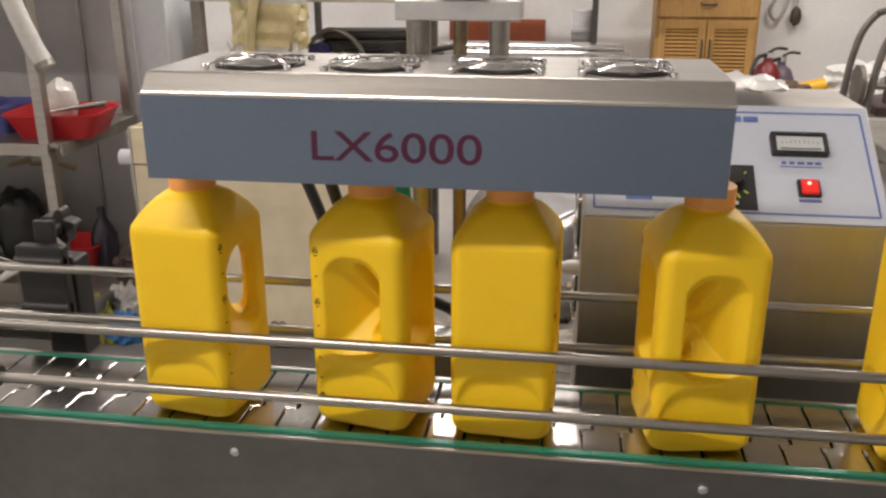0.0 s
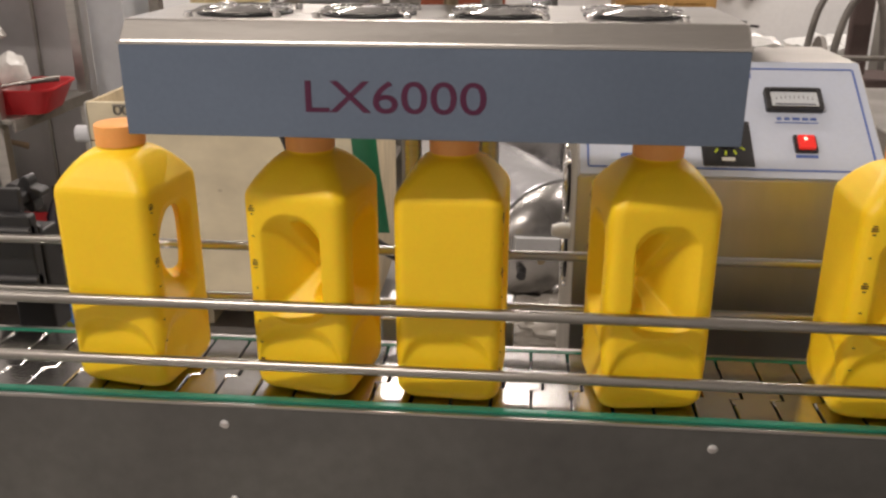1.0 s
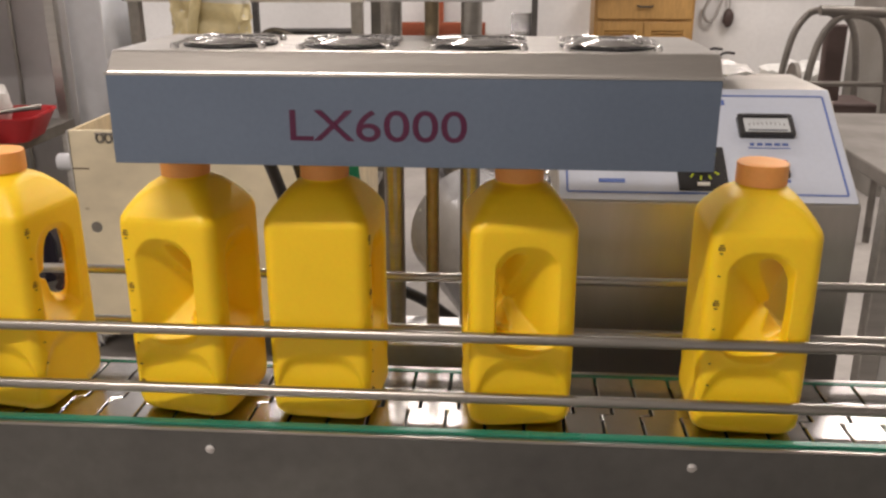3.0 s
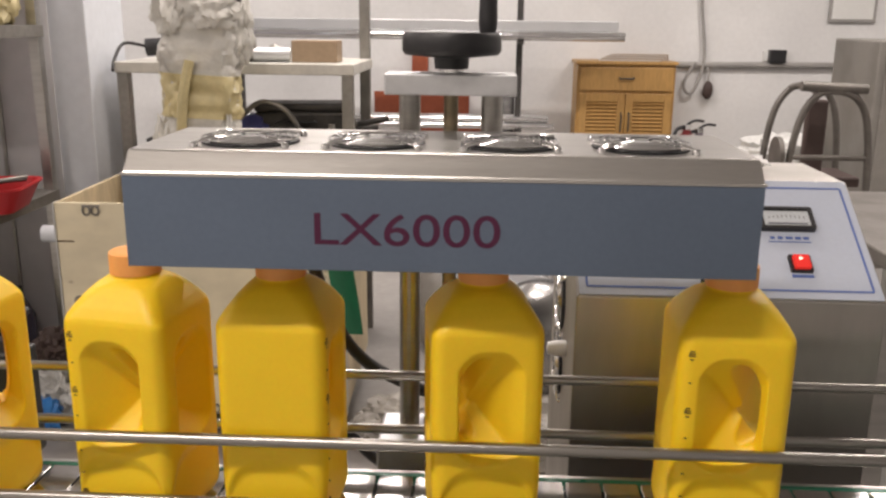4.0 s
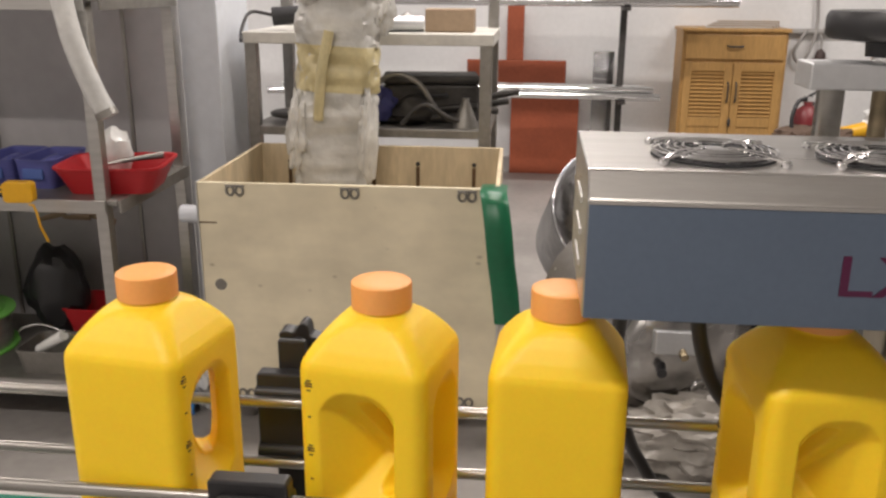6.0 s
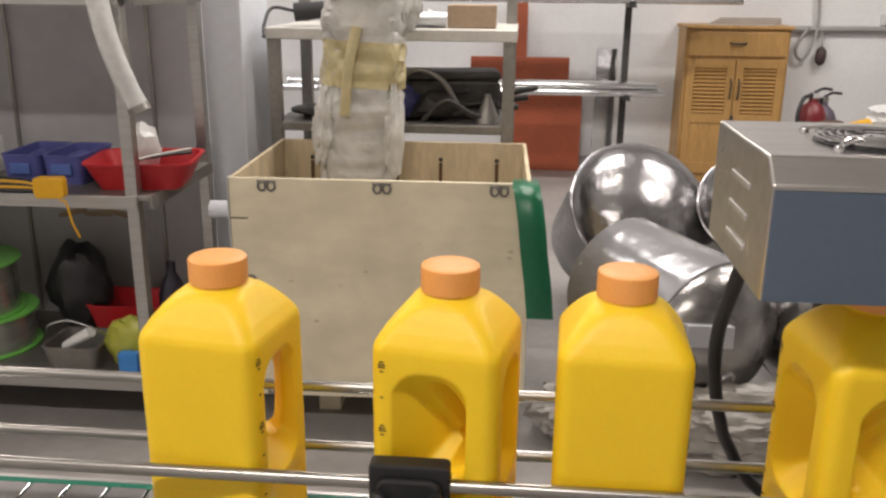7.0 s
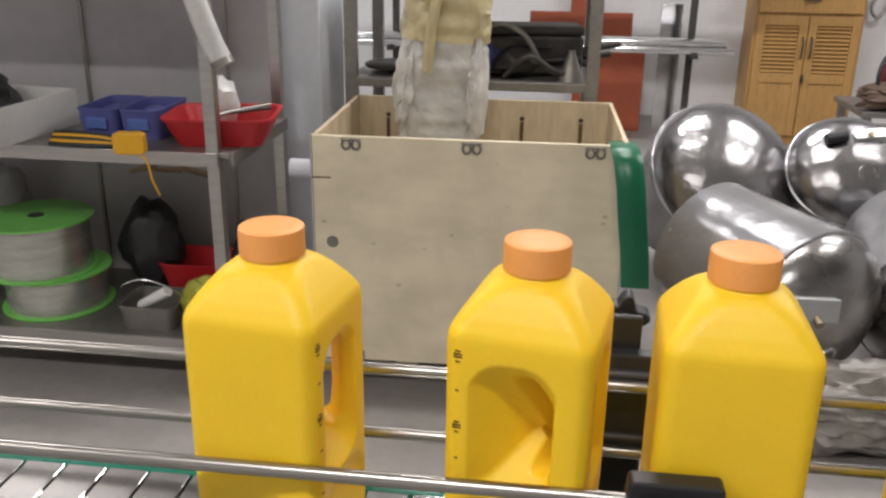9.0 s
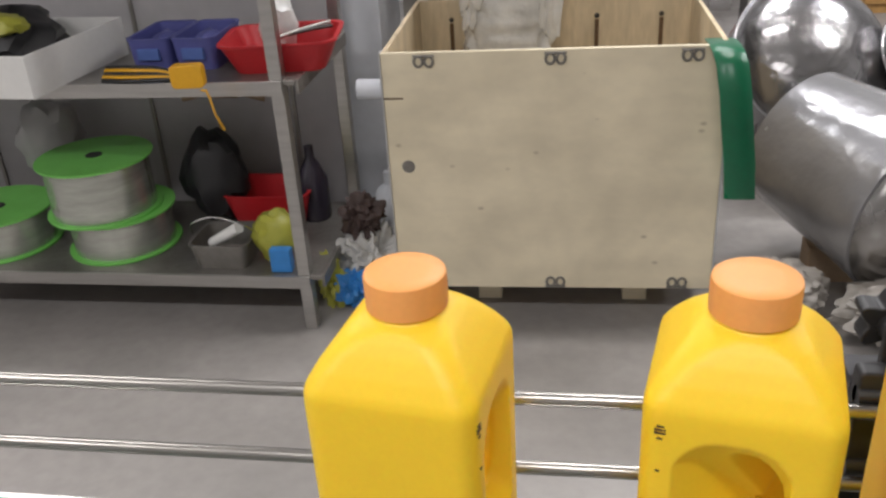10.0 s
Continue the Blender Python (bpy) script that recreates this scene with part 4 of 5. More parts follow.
def wrapped_column():
    t = thing("wrapped_column", pose(-0.962, 2.19, 0.13, 0, 3.5, 12), "tall part wrapped in milky film and yellow tape in the crate", "wrapped part")

    def skin(z0, z1, grow, n, seed):
        bm = bmesh.new()
        outline = rounded(0.245 + grow, 0.20 + grow, 0.06, 12)
        rows = []
        for k in range(n + 1):
            z = z0 + (z1 - z0) * k / n
            row = []
            for x, y in outline:
                p = Vector((x, y, z))
                f = 1 + 0.16 * noise.noise(p * 8 + Vector((seed, 0, 0))) + 0.17 * (0.3 - abs(noise.noise(Vector((x * 20 + z * 9, y * 20 - z * 5, z * 8 + seed))))) + 0.13 * (0.25 - abs(noise.noise(p * 38 + Vector((0, 0, seed)))))
                row.append(bm.verts.new((x * f, y * f, z)))
            rows.append(row)
        m = len(outline)
        for a, b in zip(rows, rows[1:]):
            for i in range(m):
                bm.faces.new((a[i], a[(i + 1) % m], b[(i + 1) % m], b[i]))
        bm.faces.new(rows[0][::-1])
        bm.faces.new(rows[-1])
        return bm

    part("film", skin(0, 1.22, 0, 110, 1), FOAM, t, "crumpled milky film")
    part("tape_band", skin(0.845, 0.985, 0.006, 14, 1), TAPE, t, "yellow packing tape")
    part("tape_strip", tube([(-0.055, -0.112, 0.76), (-0.05, -0.122, 0.90), (-0.03, -0.12, 1.03)], 0.016), TAPE, t, "loose strip of tape")
    part("film_flap", lump(0.05, 0.05, 0.26, 33), FOAM, t, "loose film flap").location = (0.11, -0.11, 0.56)
    for k, (x, y, z, w, h) in enumerate(((-0.10, -0.10, 1.10, 0.09, 0.17), (0.05, -0.11, 1.13, 0.13, 0.12), (0.13, -0.05, 1.02, 0.07, 0.20), (-0.12, -0.09, 0.60, 0.06, 0.22), (0.095, -0.10, 0.60, 0.05, 0.24))):
        part("film_fold", lump(w, 0.05, h, 35 + k, 4, 0.5), FOAM, t, "crumpled fold of film").location = (x, y, z)


wrapped_column()


# ---- steel rack behind the crate ----
def rack():
    t = thing("steel_rack", pose(0, 0, 0), "steel rack with pale top shelf holding tools behind the crate", "rack")
    for x in (-1.25, -0.45):
        for y in (2.40, 2.86):
            part("rack_post", box(x - 0.02, x + 0.02, y - 0.02, y + 0.02, 0, 1.10 if y < 2.5 else 1.62), DARK_STEEL, t, "", False, 0.002)
    part("top_shelf", box(-1.275, -0.425, 2.375, 2.885, 1.10, 1.138), SHELF_WHITE, t, "pale worn top shelf", False, 0.003)
    part("mid_shelf", box(-1.265, -0.435, 2.385, 2.875, 0.79, 0.82), DARK_STEEL, t, "", False, 0.003)
    part("low_shelf", box(-1.265, -0.435, 2.385, 2.875, 0.36, 0.385), DARK_STEEL, t, "", False, 0.003)


SHELF_WHITE = material("worn_pale_shelf", (0.62, 0.60, 0.55), 0.5, grain=(40, 0.1), stain=(6, 0.2))
rack()
for k in range(6):
    x = -0.62 + 0.035 * k
    tagged(link(rod((x - 0.28 + 0.05 * (k % 3), 2.5 + 0.05 * k, 0.832 + 0.022 * (k % 2)), (x + 0.10, 2.48 + 0.055 * k, 0.852 + 0.03 * (k % 3)), 0.012), "iron_bar", IRON, None, "", True), "dark iron bar lying on the rack", "bar", "iron bars on the rack")
tagged(link(lathe([(0.045, 0), (0.043, 0.012), (0.012, 0.09), (0.012, 0.10), (0.002, 0.1)], 24), "funnel", DARK_STEEL, None, "", True, pose(-0.52, 2.45, 0.8205)), "small steel funnel on the rack shelf", "funnel")
tagged(link(lump(0.16, 0.12, 0.10, 40), "tool_pouch", IRON, None, "", True, pose(-0.70, 2.50, 0.8205)), "dark pouch of tools on the rack shelf", "tools")
case = thing("tool_case", pose(-0.66, 2.62, 0.8205, 0, 0, 8), "dark dusty tool case on the rack shelf", "tool case")
part("case_body", box(-0.17, 0.17, -0.09, 0.09, 0.0, 0.135), IRON, case, "", False, 0.012)
part("case_lid", box(-0.172, 0.172, -0.092, 0.092, 0.1355, 0.165), IRON, case, "", False, 0.01)
part("handle", tube([(-0.05, -0.09, 0.10), (-0.045, -0.115, 0.10), (0.045, -0.115, 0.10), (0.05, -0.09, 0.10)], 0.006), BLACK, case)
tagged(link(tube([(-0.92, 2.46, 0.835), (-0.86, 2.44, 0.93), (-0.77, 2.43, 1.0), (-0.68, 2.43, 0.97), (-0.62, 2.44, 0.88), (-0.56, 2.46, 0.84), (-0.50, 2.47, 0.834)], 0.009), "hose", DARK_STEEL, None, "", True), "stiff grey hose arching over the rack shelf", "hose")
tagged(link(tube([(-0.74, 2.42, 0.832), (-0.66, 2.415, 0.90), (-0.58, 2.42, 0.86), (-0.50, 2.43, 0.832)], 0.008), "hose", IRON, None, "", True), "short dark hose on the rack shelf", "hose")
tagged(link(lump(0.13, 0.12, 0.13, 47), "blue_pouch", BLUE_PLASTIC, None, "", True, pose(-0.83, 2.52, 0.8205)), "dark blue pouch on the rack shelf", "pouch")
tagged(link(rod((-0.80, 2.47, 1.165), (-0.67, 2.49, 1.165), 0.026, None, 16), "metal_sleeve", ALU, None, "", True), "pale metal sleeve lying on the rack", "sleeve")
tagged(link(lathe([(0.02, 0), (0.095, 0.02), (0.10, 0.03), (0.09, 0.035), (0.01, 0.03)], 28), "steel_dish", IRON, None, "", True, pose(-1.13, 2.52, 0.8205)), "dark steel dish on the rack shelf", "dish")
tagged(link(box(-0.665, -0.50, 2.48, 2.60, 1.1385, 1.215), "cardboard_box", CARD, bevel=0.003), "small brown cardboard box on the rack", "box")
grinder = thing("angle_grinder", pose(-1.15, 2.50, 1.1385), "black power tool with its cord on the rack", "power tool")
part("tool_body", rod((-0.05, 0, 0.045), (0.16, 0.03, 0.065), 0.032, None, 18, 0.026), BLACK, grinder)
part("tool_head", lump(0.09, 0.09, 0.09, 44), IRON, grinder).location = (0.17, 0.03, 0)
part("cord", tube([(-0.05, 0, 0.05), (-0.12, -0.03, 0.06), (-0.13, -0.10, 0.01), (-0.12, -0.15, -0.03)], 0.006), RUBBER, grinder)
for x, w in ((-0.82, 0.09), (-0.73, 0.07)):
    tagged(link(lump(w, 0.08, 0.06, x), "loose_part", DARK_STEEL, None, "", True, pose(x, 2.5, 1.1385)), "dull metal part lying on the rack", "part")

# ---- back of the room ----
stand = thing("tube_stand", pose(0, 0, 0), "dark upright stand carrying long steel tubes by the wall", "stand")
for x in (-1.6, 0.25):
    part("stand_post", box(x - 0.02, x + 0.02, 5.16, 5.20, 0, 1.75), IRON, stand, "", False)
    for z in (0.605, 1.165):
        part("bracket", box(x - 0.02, x + 0.02, 4.95, 5.16, z - 0.02, z), IRON, stand, "", False)
for k in range(4):
    tagged(link(rod((-2.0 + 0.1 * k, 4.99 + 0.045 * k, 0.6285), (0.48 - 0.06 * k, 4.99 + 0.045 * k, 0.6285), 0.0225, None, 14), "steel_tube", CHROME, None, "", True), "long bright steel tube stored on the stand", "tube", "stored tubes")
for k in range(3):
    tagged(link(rod((-1.9 + 0.1 * k, 5.013 + 0.045 * k, 0.6685), (0.44 - 0.05 * k, 5.013 + 0.045 * k, 0.6685), 0.0225, None, 14), "steel_tube", CHROME, None, "", True), "long bright steel tube stored on the stand", "tube", "stored tubes")
for k in range(3):
    tagged(link(rod((-1.8 + 0.1 * k, 4.99 + 0.06 * k, 1.1955), (0.90 - 0.1 * k, 4.99 + 0.06 * k, 1.1955), 0.0295, None, 14), "steel_tube", CHROME, None, "", True), "long bright steel tube stored on the stand", "tube", "stored tubes")
tagged(link(box(-2.0, 0.86, 5.0, 5.09, 1.2265, 1.29), "steel_beam", ALU, bevel=0.004), "pale metal beam on the stored tubes", "beam")
for x0, x1, z0, z1 in ((-0.76, -0.08, 0.63, 0.79), (-0.49, -0.375, 0.792, 1.15), (-0.45, 0.02, 0.0, 0.60)):
    tagged(link(box(x0, x1, 5.60, 5.63, z0, z1), "red_board", RUST_RED, bevel=0.003), "red-brown painted board against the wall", "board", "red-brown boards")
tagged(link(box(0.10, 0.24, 5.56, 5.58, 0.0, 0.86), "sheet_offcut", CHROME, bevel=0.002), "bright steel sheet offcut against the wall", "sheet")


def cupboard():
    t = thing("cupboard", pose(0.985, 5.36, 0), "honey-coloured wooden cupboard with one drawer and louvred doors", "cupboard")
    w, d, h = 0.33, 0.33, 1.03
    part("carcass", box(-w, w, 0.02, d, 0.0, h - 0.022), WOOD, t, "", False, 0.003)
    part("top", box(-w - 0.012, w + 0.012, -0.005, d, h - 0.022, h), WOOD, t, "", False, 0.004)
    dr = part("drawer", box(-w + 0.018, w - 0.018, 0.0, 0.02, 0.835, h - 0.04), WOOD, t, "", False, 0.004)
    part("handle", tube([(-0.05, 0, 0.922), (-0.035, -0.02, 0.917), (0.035, -0.02, 0.917), (0.05, 0, 0.922)], 0.006), IRON, dr, "dark metal handle")
    for s in (-1, 1):
        x0, x1 = (-w + 0.018, -0.003) if s < 0 else (0.003, w - 0.018)
        door = thing("door", pose(0, 0, 0), "", "")
        door.parent = t
        part("stile", box(x0, x0 + 0.05, 0.0, 0.02, 0.06, 0.815), WOOD, door, "", False, 0.003)
        part("stile", box(x1 - 0.05, x1, 0.0, 0.02, 0.06, 0.815), WOOD, door, "", False, 0.003)
        for z0, z1 in ((0.06, 0.13), (0.40, 0.46), (0.76, 0.815)):
            part("rail", box(x0 + 0.05, x1 - 0.05, 0.001, 0.019, z0, z1), WOOD, door, "", False, 0.002)
        part("panel", box(x0 + 0.05, x1 - 0.05, 0.009, 0.017, 0.13, 0.40), WOOD, door, "", False)
        for k in range(12):
            b = box(x0 + 0.05, x1 - 0.05, -0.011, 0.011, -0.002, 0.002)
            o = part("louvre_slat", b, WOOD, door, "", False)
            o.matrix_local = Matrix.Translation((0, 0.012, 0.474 + 0.025 * k)) @ Matrix.Rotation(radians(40), 4, "X")
        part("handle", tube([(s * 0.026, 0, 0.56), (s * 0.026, -0.022, 0.58), (s * 0.026, -0.022, 0.67), (s * 0.026, 0, 0.69)], 0.006), IRON, door, "dark metal handle")
    part("lock", lump(0.02, 0.02, 0.06, 50), IRON, t, "dark padlock").location = (-0.0, -0.012, 0.40)
    part("plinth", box(-w, w, 0.03, d - 0.01, 0.0, 0.05), WOOD, t, "", False)


cupboard()
for k in range(6):
    tagged(link(box(0.80 + 0.02 * k, 1.22 + 0.015 * k, 5.42 + 0.03 * k, 5.45 + 0.03 * k, 1.0305, 1.04 + 0.006 * k), "wood_offcut", CARD if k % 2 else ALU), "thin offcut lying on the cupboard", "offcut", "offcuts on the cupboard")
tagged(link(rod((1.38, 5.66, 1.0), (4.4, 5.66, 1.02), 0.02, None, 12), "wall_conduit", GREY_CAB, None, "", True), "grey conduit running along the wall", "conduit")
socket = thing("wall_socket", pose(2.06, 5.64, 1.02), "black socket on the wall conduit", "socket")
part("socket_box", box(-0.055, 0.055, -0.03, 0.05, 0.0, 0.09), BLACK, socket, "", False, 0.006)
part("socket_plate", box(-0.085, 0.085, 0.03, 0.058, 0.01, 0.08), WHITE, socket, "", False, 0.004)
drop = thing("wall_cable", pose(0, 0, 0), "grey cable looped down the wall to a black plug", "cable")
part("cord", tube([(1.50, 5.66, 1.75), (1.52, 5.655, 1.4), (1.56, 5.65, 1.05), (1.52, 5.64, 0.86), (1.47, 5.64, 0.80), (1.43, 5.64, 0.87), (1.50, 5.645, 1.02)], 0.011), GREY_CAB, drop)
part("plug", lump(0.075, 0.06, 0.13, 52, 3, 0.1), BROWN_DARK, drop, "dark plug").location = (1.60, 5.64, 0.76)
part("lead", tube([(1.57, 5.655, 1.02), (1.60, 5.65, 0.95), (1.60, 5.64, 0.87)], 0.008), GREY_CAB, drop)

bench = thing("side_bench", pose(0, 0, 0), "low steel bench crowded with extinguishers and rags", "bench")
part("bench_top", box(1.02, 2.1, 4.25, 4.75, 0.40, 0.43), DARK_STEEL, bench, "", False, 0.003)
for x in (1.06, 2.06):
    for y in (4.29, 4.71):
        part("bench_leg", box(x - 0.02, x + 0.02, y - 0.02, y + 0.02, 0, 0.40), DARK_STEEL, bench, "", False)


def extinguisher(x, y, h, paint, label):
    t = thing("fire_extinguisher", pose(x, y, 0.4305, 0, 0, 20), label, "extinguisher", "fire extinguishers")
    r = 0.075
    part("cylinder", lathe([(r * 0.9, 0), (r, 0.01), (r, h - 0.09), (r * 0.75, h - 0.045), (0.025, h - 0.02), (0.022, h), (0.002, h)], 28), paint, t, "painted cylinder")
    part("valve", box(-0.02, 0.02, -0.018, 0.018, h, h + 0.03), CHROME, t, "", False, 0.003)
    part("lever", tube([(0.0, 0, h + 0.03), (0.05, 0, h + 0.05), (0.11, 0, h + 0.045)], 0.008), BLACK, t)
    part("label_band", lathe([(r + 0.0012, h * 0.30), (r + 0.0012, h * 0.55)], 28), BROWN_DARK if paint is EXT_RED else GREY_CAB, t, "worn dark label")
    part("hose", tube([(-0.02, 0, h + 0.015), (-0.08, -0.02, h), (-0.12, -0.04, h - 0.09), (-0.11, -0.05, 0.05)], 0.011), BLACK, t, "black hose")


extinguisher(1.20, 4.42, 0.26, EXT_RED, "dark red fire extinguisher with a black hose on the bench")
extinguisher(1.31, 4.58, 0.22, EXT_VIOLET, "dusty violet-grey extinguisher with a black hose on the bench")
tagged(link(lump(0.22, 0.16, 0.09, 60), "rag", BROWN_DARK, None, "", True, pose(1.44, 4.42, 0.4305)), "dark brown rag lying on the bench", "rag")
tagged(link(rod((1.33, 4.40, 0.50), (1.52, 4.43, 0.545), 0.042, None, 18), "yellow_roll", BRIGHT_YELLOW, None, "", True), "yellow roll lying on the rags on the bench", "roll")
tagged(link(lump(0.42, 0.20, 0.14, 64, 4, 0.4), "canvas_bag", CANVAS, None, "", True, pose(1.22, 4.33, 0.4305)), "dark brown canvas bag slumped on the bench", "bag")
tagged(link(lump(0.36, 0.28, 0.23, 62, 4, 0.45), "white_bag", PLASTIC_BAG, None, "", True, pose(1.74, 4.50, 0.4305)), "crumpled white sack on the bench", "sack")


TROLLEY_PAINT = material("worn_grey_tube_paint", (0.17, 0.155, 0.14), 0.45, 0.3, grain=(50, 0.12), stain=(9, 0.3))


def trolley():
    t = thing("hand_trolley", pose(1.38, 3.20, 0), "grey steel tube trolley with a dark cushion", "trolley")
    for y in (0.0, 0.36):
        part("bent_tube", tube([(-0.02, y, 0.0), (-0.01, y, 0.55), (0.02, y, 0.85), (0.08, y, 0.98), (0.16, y, 1.01), (0.26, y, 0.98), (0.32, y, 0.86), (0.35, y, 0.55), (0.36, y, 0.0)], 0.016), TROLLEY_PAINT, t)
    part("cross_tube", tube([(0.10, 0.0, 1.0), (0.10, 0.18, 1.02), (0.10, 0.36, 1.0)], 0.016), TROLLEY_PAINT, t)
    part("wrapped_bar", rod((0.02, 0.0, 1.03), (0.30, 0.0, 1.02), 0.022), TROLLEY_PAINT, t)
    part("cushion", box(0.11, 0.20, 0.14, 0.19, 0.62, 0.96), BROWN_DARK, t, "dark brown cushion", False, 0.01)
    part("seat", box(0.05, 0.34, 0.05, 0.32, 0.58, 0.625), BROWN_DARK, t, "", False, 0.01)
    part("side_disc", rod((-0.03, 0.05, 0.72), (-0.05, 0.05, 0.72), 0.085, None, 24), TROLLEY_PAINT, t)
    for z in (0.40, 0.72):
        part("bar", rod((-0.01, 0.0, z), (0.35, 0.0, z), 0.012), TROLLEY_PAINT, t)


trolley()
CABINET_PAINT = material("dull_grey_cabinet_paint", (0.24, 0.225, 0.205), 0.5, grain=(40, 0.05), stain=(4, 0.2))
cab = thing("electrical_cabinet", pose(2.45, 4.0, 0.0), "tall grey metal cabinet by the wall", "cabinet")
part("cabinet_body", box(-0.40, 0.5, 0.0, 0.6, 0.0, 1.21), CABINET_PAINT, cab, "", False, 0.01)
part("cabinet_door", box(-0.36, 0.46, -0.016, -0.001, 0.06, 1.16), CABINET_PAINT, cab, "", False, 0.006)
part("latch", tube([(-0.26, -0.016, 1.02), (-0.27, -0.035, 0.98), (-0.26, -0.016, 0.94)], 0.014), BLACK, cab, "black latch")
lampb = thing("wall_sign", pose(2.55, 5.68, 1.30), "pale framed notice on the wall", "sign")
part("frame", box(-0.16, 0.16, -0.01, 0.0, 0.0, 0.40), GREY_CAB, lampb, "", False, 0.003)
part("sheet", box(-0.14, 0.14, -0.014, -0.011, 0.02, 0.38), WHITE, lampb, "", False)


def steel_bench():
    t = thing("work_table", pose(1.02, 0.95, 0), "stainless steel work table with a pale sheet", "table")
    part("table_top", box(-0.20, 0.9, 0.0, 0.7, 0.83, 0.86), TROLLEY_PAINT, t, "dull worn steel top", False, 0.004)
    for x in (-0.17, 0.86):
        for y in (0.03, 0.67):
            part("table_leg", box(x - 0.02, x + 0.02, y - 0.02, y + 0.02, 0, 0.83), STEEL, t, "", False, 0.003)
    part("side_rail", box(-0.19, 0.88, 0.015, 0.045, 0.70, 0.735), STEEL, t, "", False, 0.003)
    part("side_sheet", box(-0.14, 0.6, 0.05, 0.06, 0.1, 0.69), WHITE, t, "white side sheet", False)
    part("parcel", lump(0.24, 0.2, 0.12, 70), PLASTIC_BAG, t, "crumpled white parcel").location = (0.25, 0.25, 0.8605)


steel_bench()


# ---- polished hoppers in plastic film ----
def hopper(x, y, z, r, aim, label, length, tail, body_skin, dome_skin, lowest):
    """A lying hopper: a tapered body, a rolled seam and a shallow dome towards aim; lowest: its gap to the floor, closed by a block."""
    ax = Vector(aim).normalized()
    m = Matrix.Translation((x, y, z)) @ ax.to_track_quat("Z", "Y").to_matrix().to_4x4()
    t = thing("steel_hopper", m, label, "hopper", "steel hoppers")
    dome = [(r * 0.985 * math.cos(a), 0.004 + r * 0.55 * math.sin(a)) for a in [math.pi / 2 * k / 14 for k in range(14)]] + [(0.004, 0.004 + r * 0.55)]
    part("dome", lathe(dome, 64), dome_skin, t, "mirror-polished dome")
    back = [(r * tail * k, -length - 0.05 * (1 - k * k)) for k in (0.3, 0.6, 0.85, 0.96)]
    body = lathe(back + [(r * (tail + (1 - tail) * u), -length * (1 - u)) for u in (0.0, 0.08, 0.2, 0.33, 0.46, 0.6, 0.73, 0.86, 0.985)], 72)
    for v in body.verts:
        k = 1 + 0.010 * noise.noise(v.co * 9 + Vector((x, y, 0)) * 5) + 0.012 * (0.3 - abs(noise.noise(v.co * 16 + Vector((3, x, y)))))
        if v.co.z < -0.03:
            v.co.x, v.co.y = v.co.x * k, v.co.y * k
    part("body", body, body_skin, t, "tapered body under protective film" if body_skin is not TANK else "polished body")
    part("seam_ring", lathe([(r * 0.985, -0.008), (r + 0.003, -0.006), (r + 0.003, 0.004), (r * 0.985, 0.008)], 64), body_skin, t, "rolled seam ring")
    block = m.inverted() @ Matrix.Translation((x - ax.x * length * 0.5, y - ax.y * length * 0.5, 0))
    half = max(0.04, lowest + 0.06) / 2
    part("wooden_block", prism(rounded(0.22, 0.09, 0.005), 0.0, half * 2, block), CARD, t, "wooden support block", False)
    return t


HOP_FILM = material("milky_film_on_steel", (0.36, 0.36, 0.37), 0.22, 0.5, grain=(10, 0.10), stain=(4, 0.2), rough_var=0.12, bump=8.0)
hopper(0.067, 2.748, 0.448, 0.285, (0.30, -0.72, 0.58), "polished steel hopper with a domed lid behind the crate", 0.352, 0.8, HOP_FILM, TANK, 0.07)
hop = hopper(0.482, 2.688, 0.494, 0.212, (0.004, -0.775, 0.631), "polished steel hopper with a black valve on its dome", 0.429, 0.7, TANK, TANK, 0.11)
part("valve_block", prism(rounded(0.125, 0.045, 0.006), 0, 0.03, pose(0.045, 0.085, 0.092, -20, 8, 12)), ALU, hop, "pale valve block", False, 0.003)
part("valve_bolt", rod((0.045, 0.085, 0.12), (0.045, 0.085, 0.135), 0.010), BRASS, hop, "brass bolt")
part("valve_knob", rod((-0.105, 0.062, 0.125), (-0.035, 0.075, 0.125), 0.018, None, 18), BLACK, hop, "black valve knob")
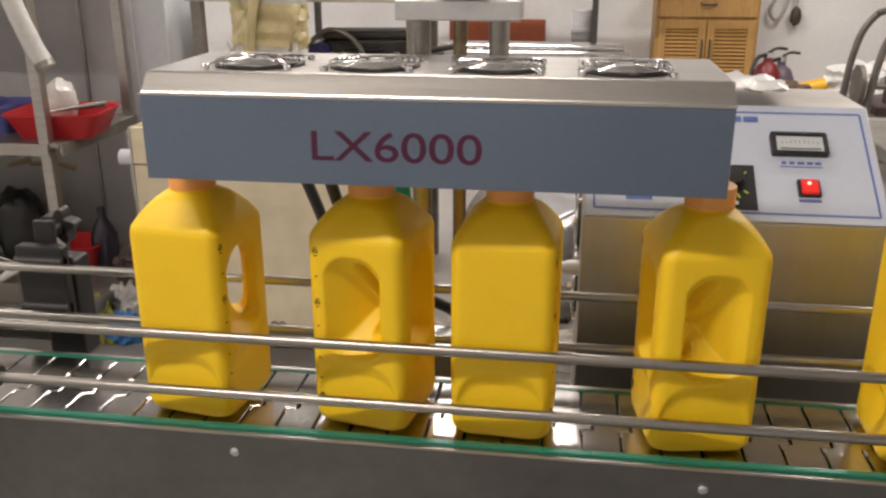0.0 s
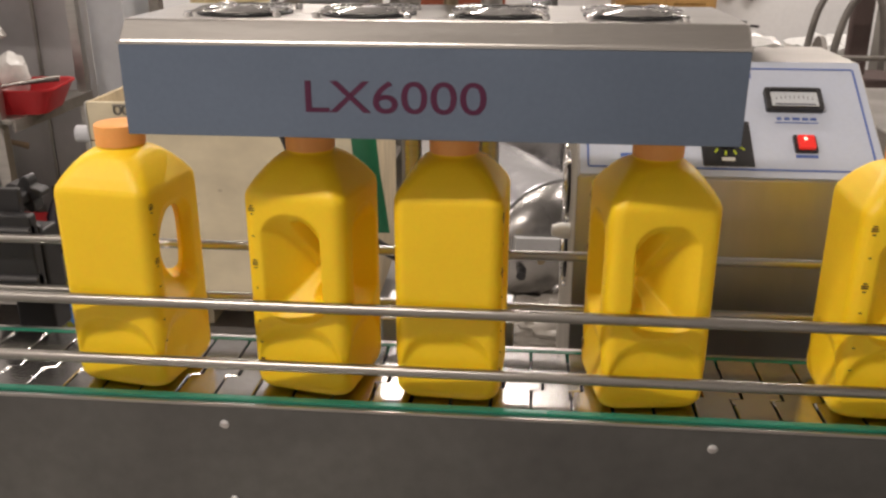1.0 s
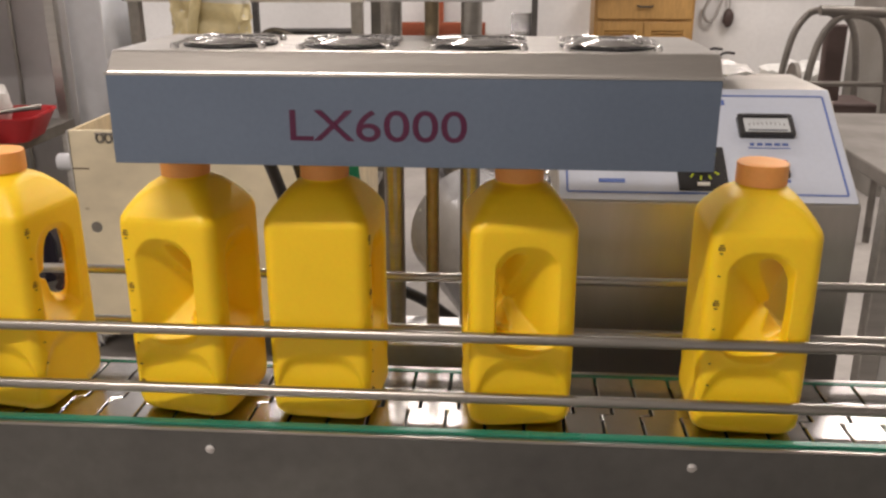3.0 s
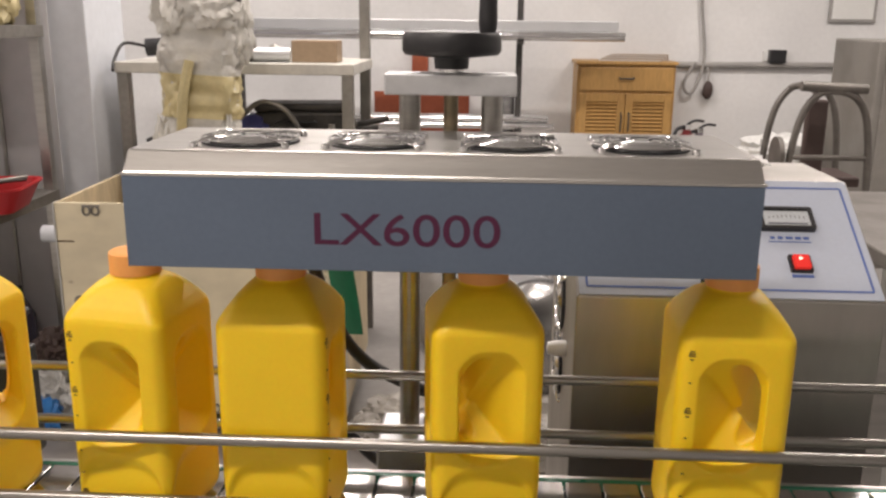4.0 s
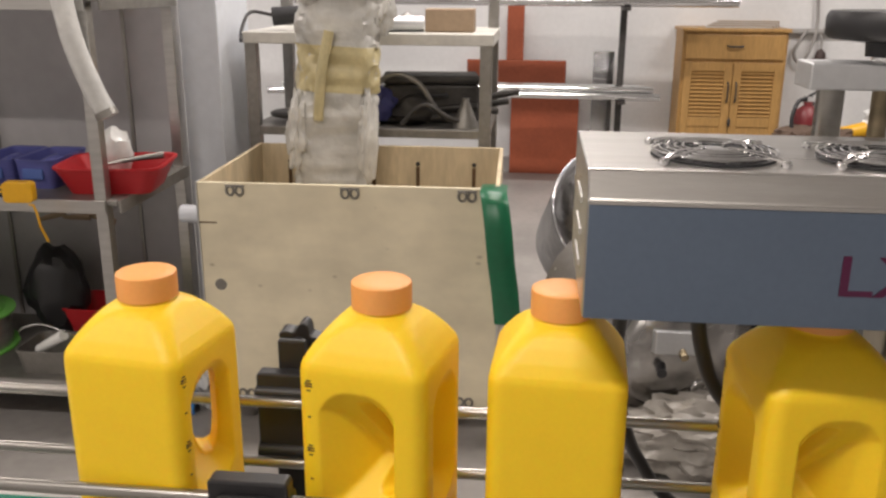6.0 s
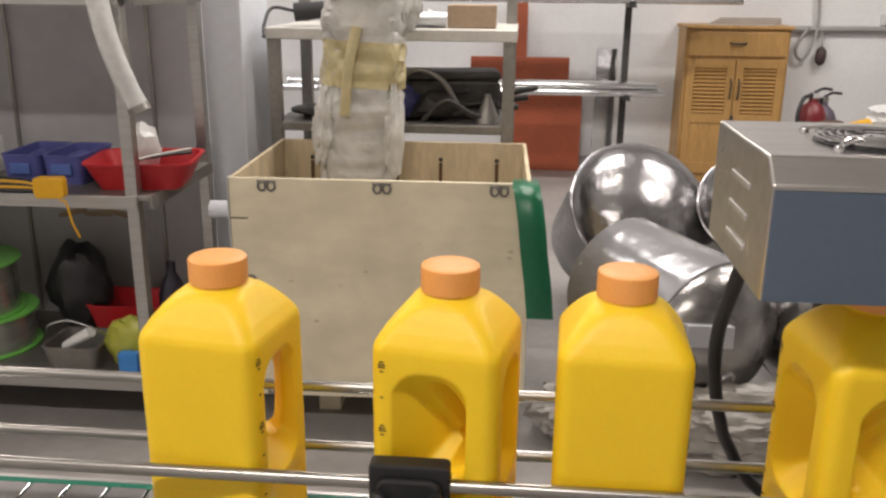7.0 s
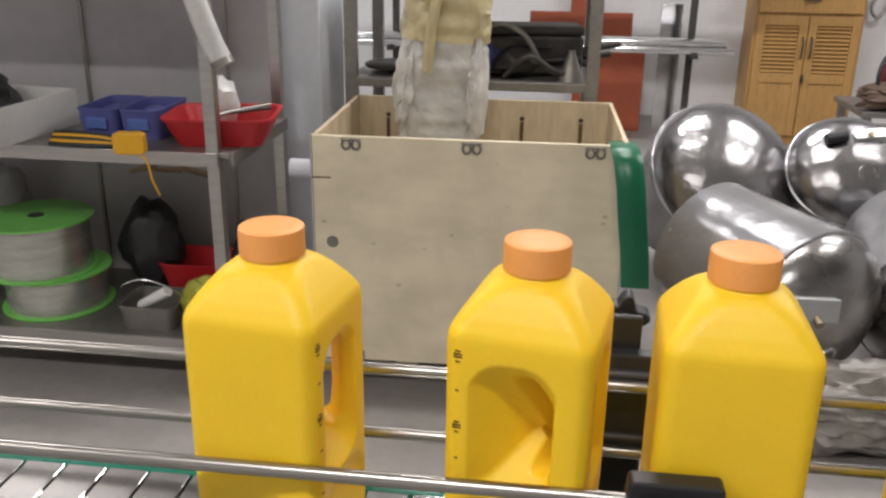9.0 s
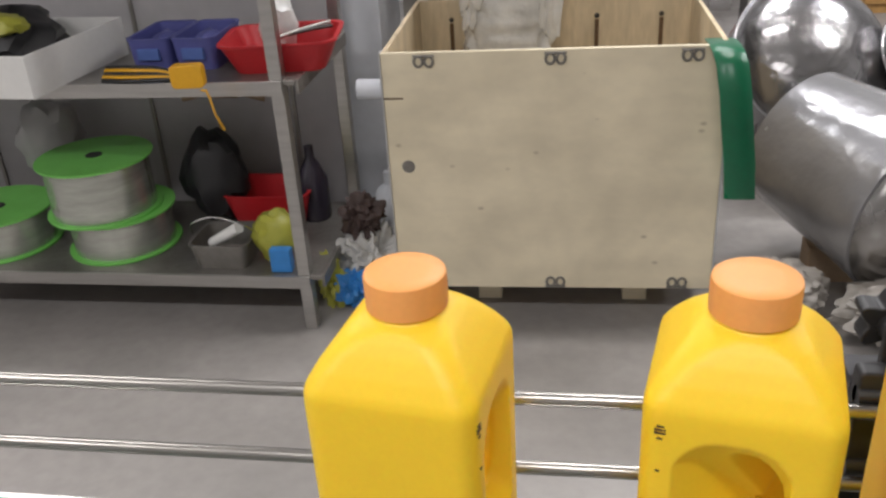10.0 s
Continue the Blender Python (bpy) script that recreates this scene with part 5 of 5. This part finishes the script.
part("port_ring", lathe([(0.034, 0.0), (0.034, 0.02), (0.022, 0.02), (0.022, 0.004)], 24, pose(0.03, -0.05, 0.098, 18, 8)), CHROME, hop, "round port")
hop = hopper(0.163, 1.862, 0.295, 0.245, (0.545, -0.822, -0.16), "steel hopper wrapped in milky film beside the crate", 0.413, 0.85, HOP_FILM, DOME, 0.05)
part("valve_block", prism(rounded(0.135, 0.062, 0.004), 0, 0.05, pose(-0.115, 0.085, 0.085, -18, -24)), ALU, hop, "pale valve block", False, 0.003)
part("valve_bolt", rod((-0.125, 0.078, 0.13), (-0.137, 0.072, 0.158), 0.011), BRASS, hop, "brass bolt")
part("port_ring", lathe([(0.03, 0.0), (0.03, 0.02), (0.02, 0.02), (0.02, 0.004)], 24, pose(-0.03, -0.06, 0.115, 15)), CHROME, hop, "round port")
part("port_plug", rod((-0.16, 0.02, 0.10), (-0.185, 0.02, 0.135), 0.014), BLACK, hop, "black plug")
hopper(0.603, 2.011, 0.261, 0.249, (-0.048, -0.961, -0.294), "steel hopper wrapped in dull milky film", 0.353, 0.9, HOP_FILM, DOME, 0.02)
tagged(link(lump(0.28, 0.22, 0.16, 80, 5, 0.3), "film_wad", DUSTY, None, "", True, pose(-0.20, 1.78, 0)), "wad of crumpled milky film on the floor", "film")
tagged(link(lump(0.60, 0.26, 0.22, 81, 5, 0.3), "film_wad", DUSTY, None, "", True, pose(0.26, 1.66, 0)),
       "wad of dusty film on the floor below the hoppers", "film")
tagged(link(crumpled(0.22, 0.16, 0.03, 12, 4), "paper_scrap", WHITE, None, "", True, pose(-0.18, 1.25, 0.016)), "crumpled paper scrap on the floor", "paper")


def motions():
    """The belt carries the bottles along."""
    travel = [(0, -0.016), (1, -0.067), (2, -0.118), (3.3, -0.188), (4.5, -0.257), (6, -0.343), (7.5, -0.440), (8.5, -0.499), (10, -0.580)]
    walk(belt_thing, [(t, pose(u, BELT_Y, BELT_Z)) for t, u in travel])
    for ob, (x, rz) in zip(bottles, BOTTLE_PLACES):
        walk(ob, [(t, pose(x + u, BOTTLE_Y, BOTTLE_Z, 0, 0, rz)) for t, u in travel])


motions()
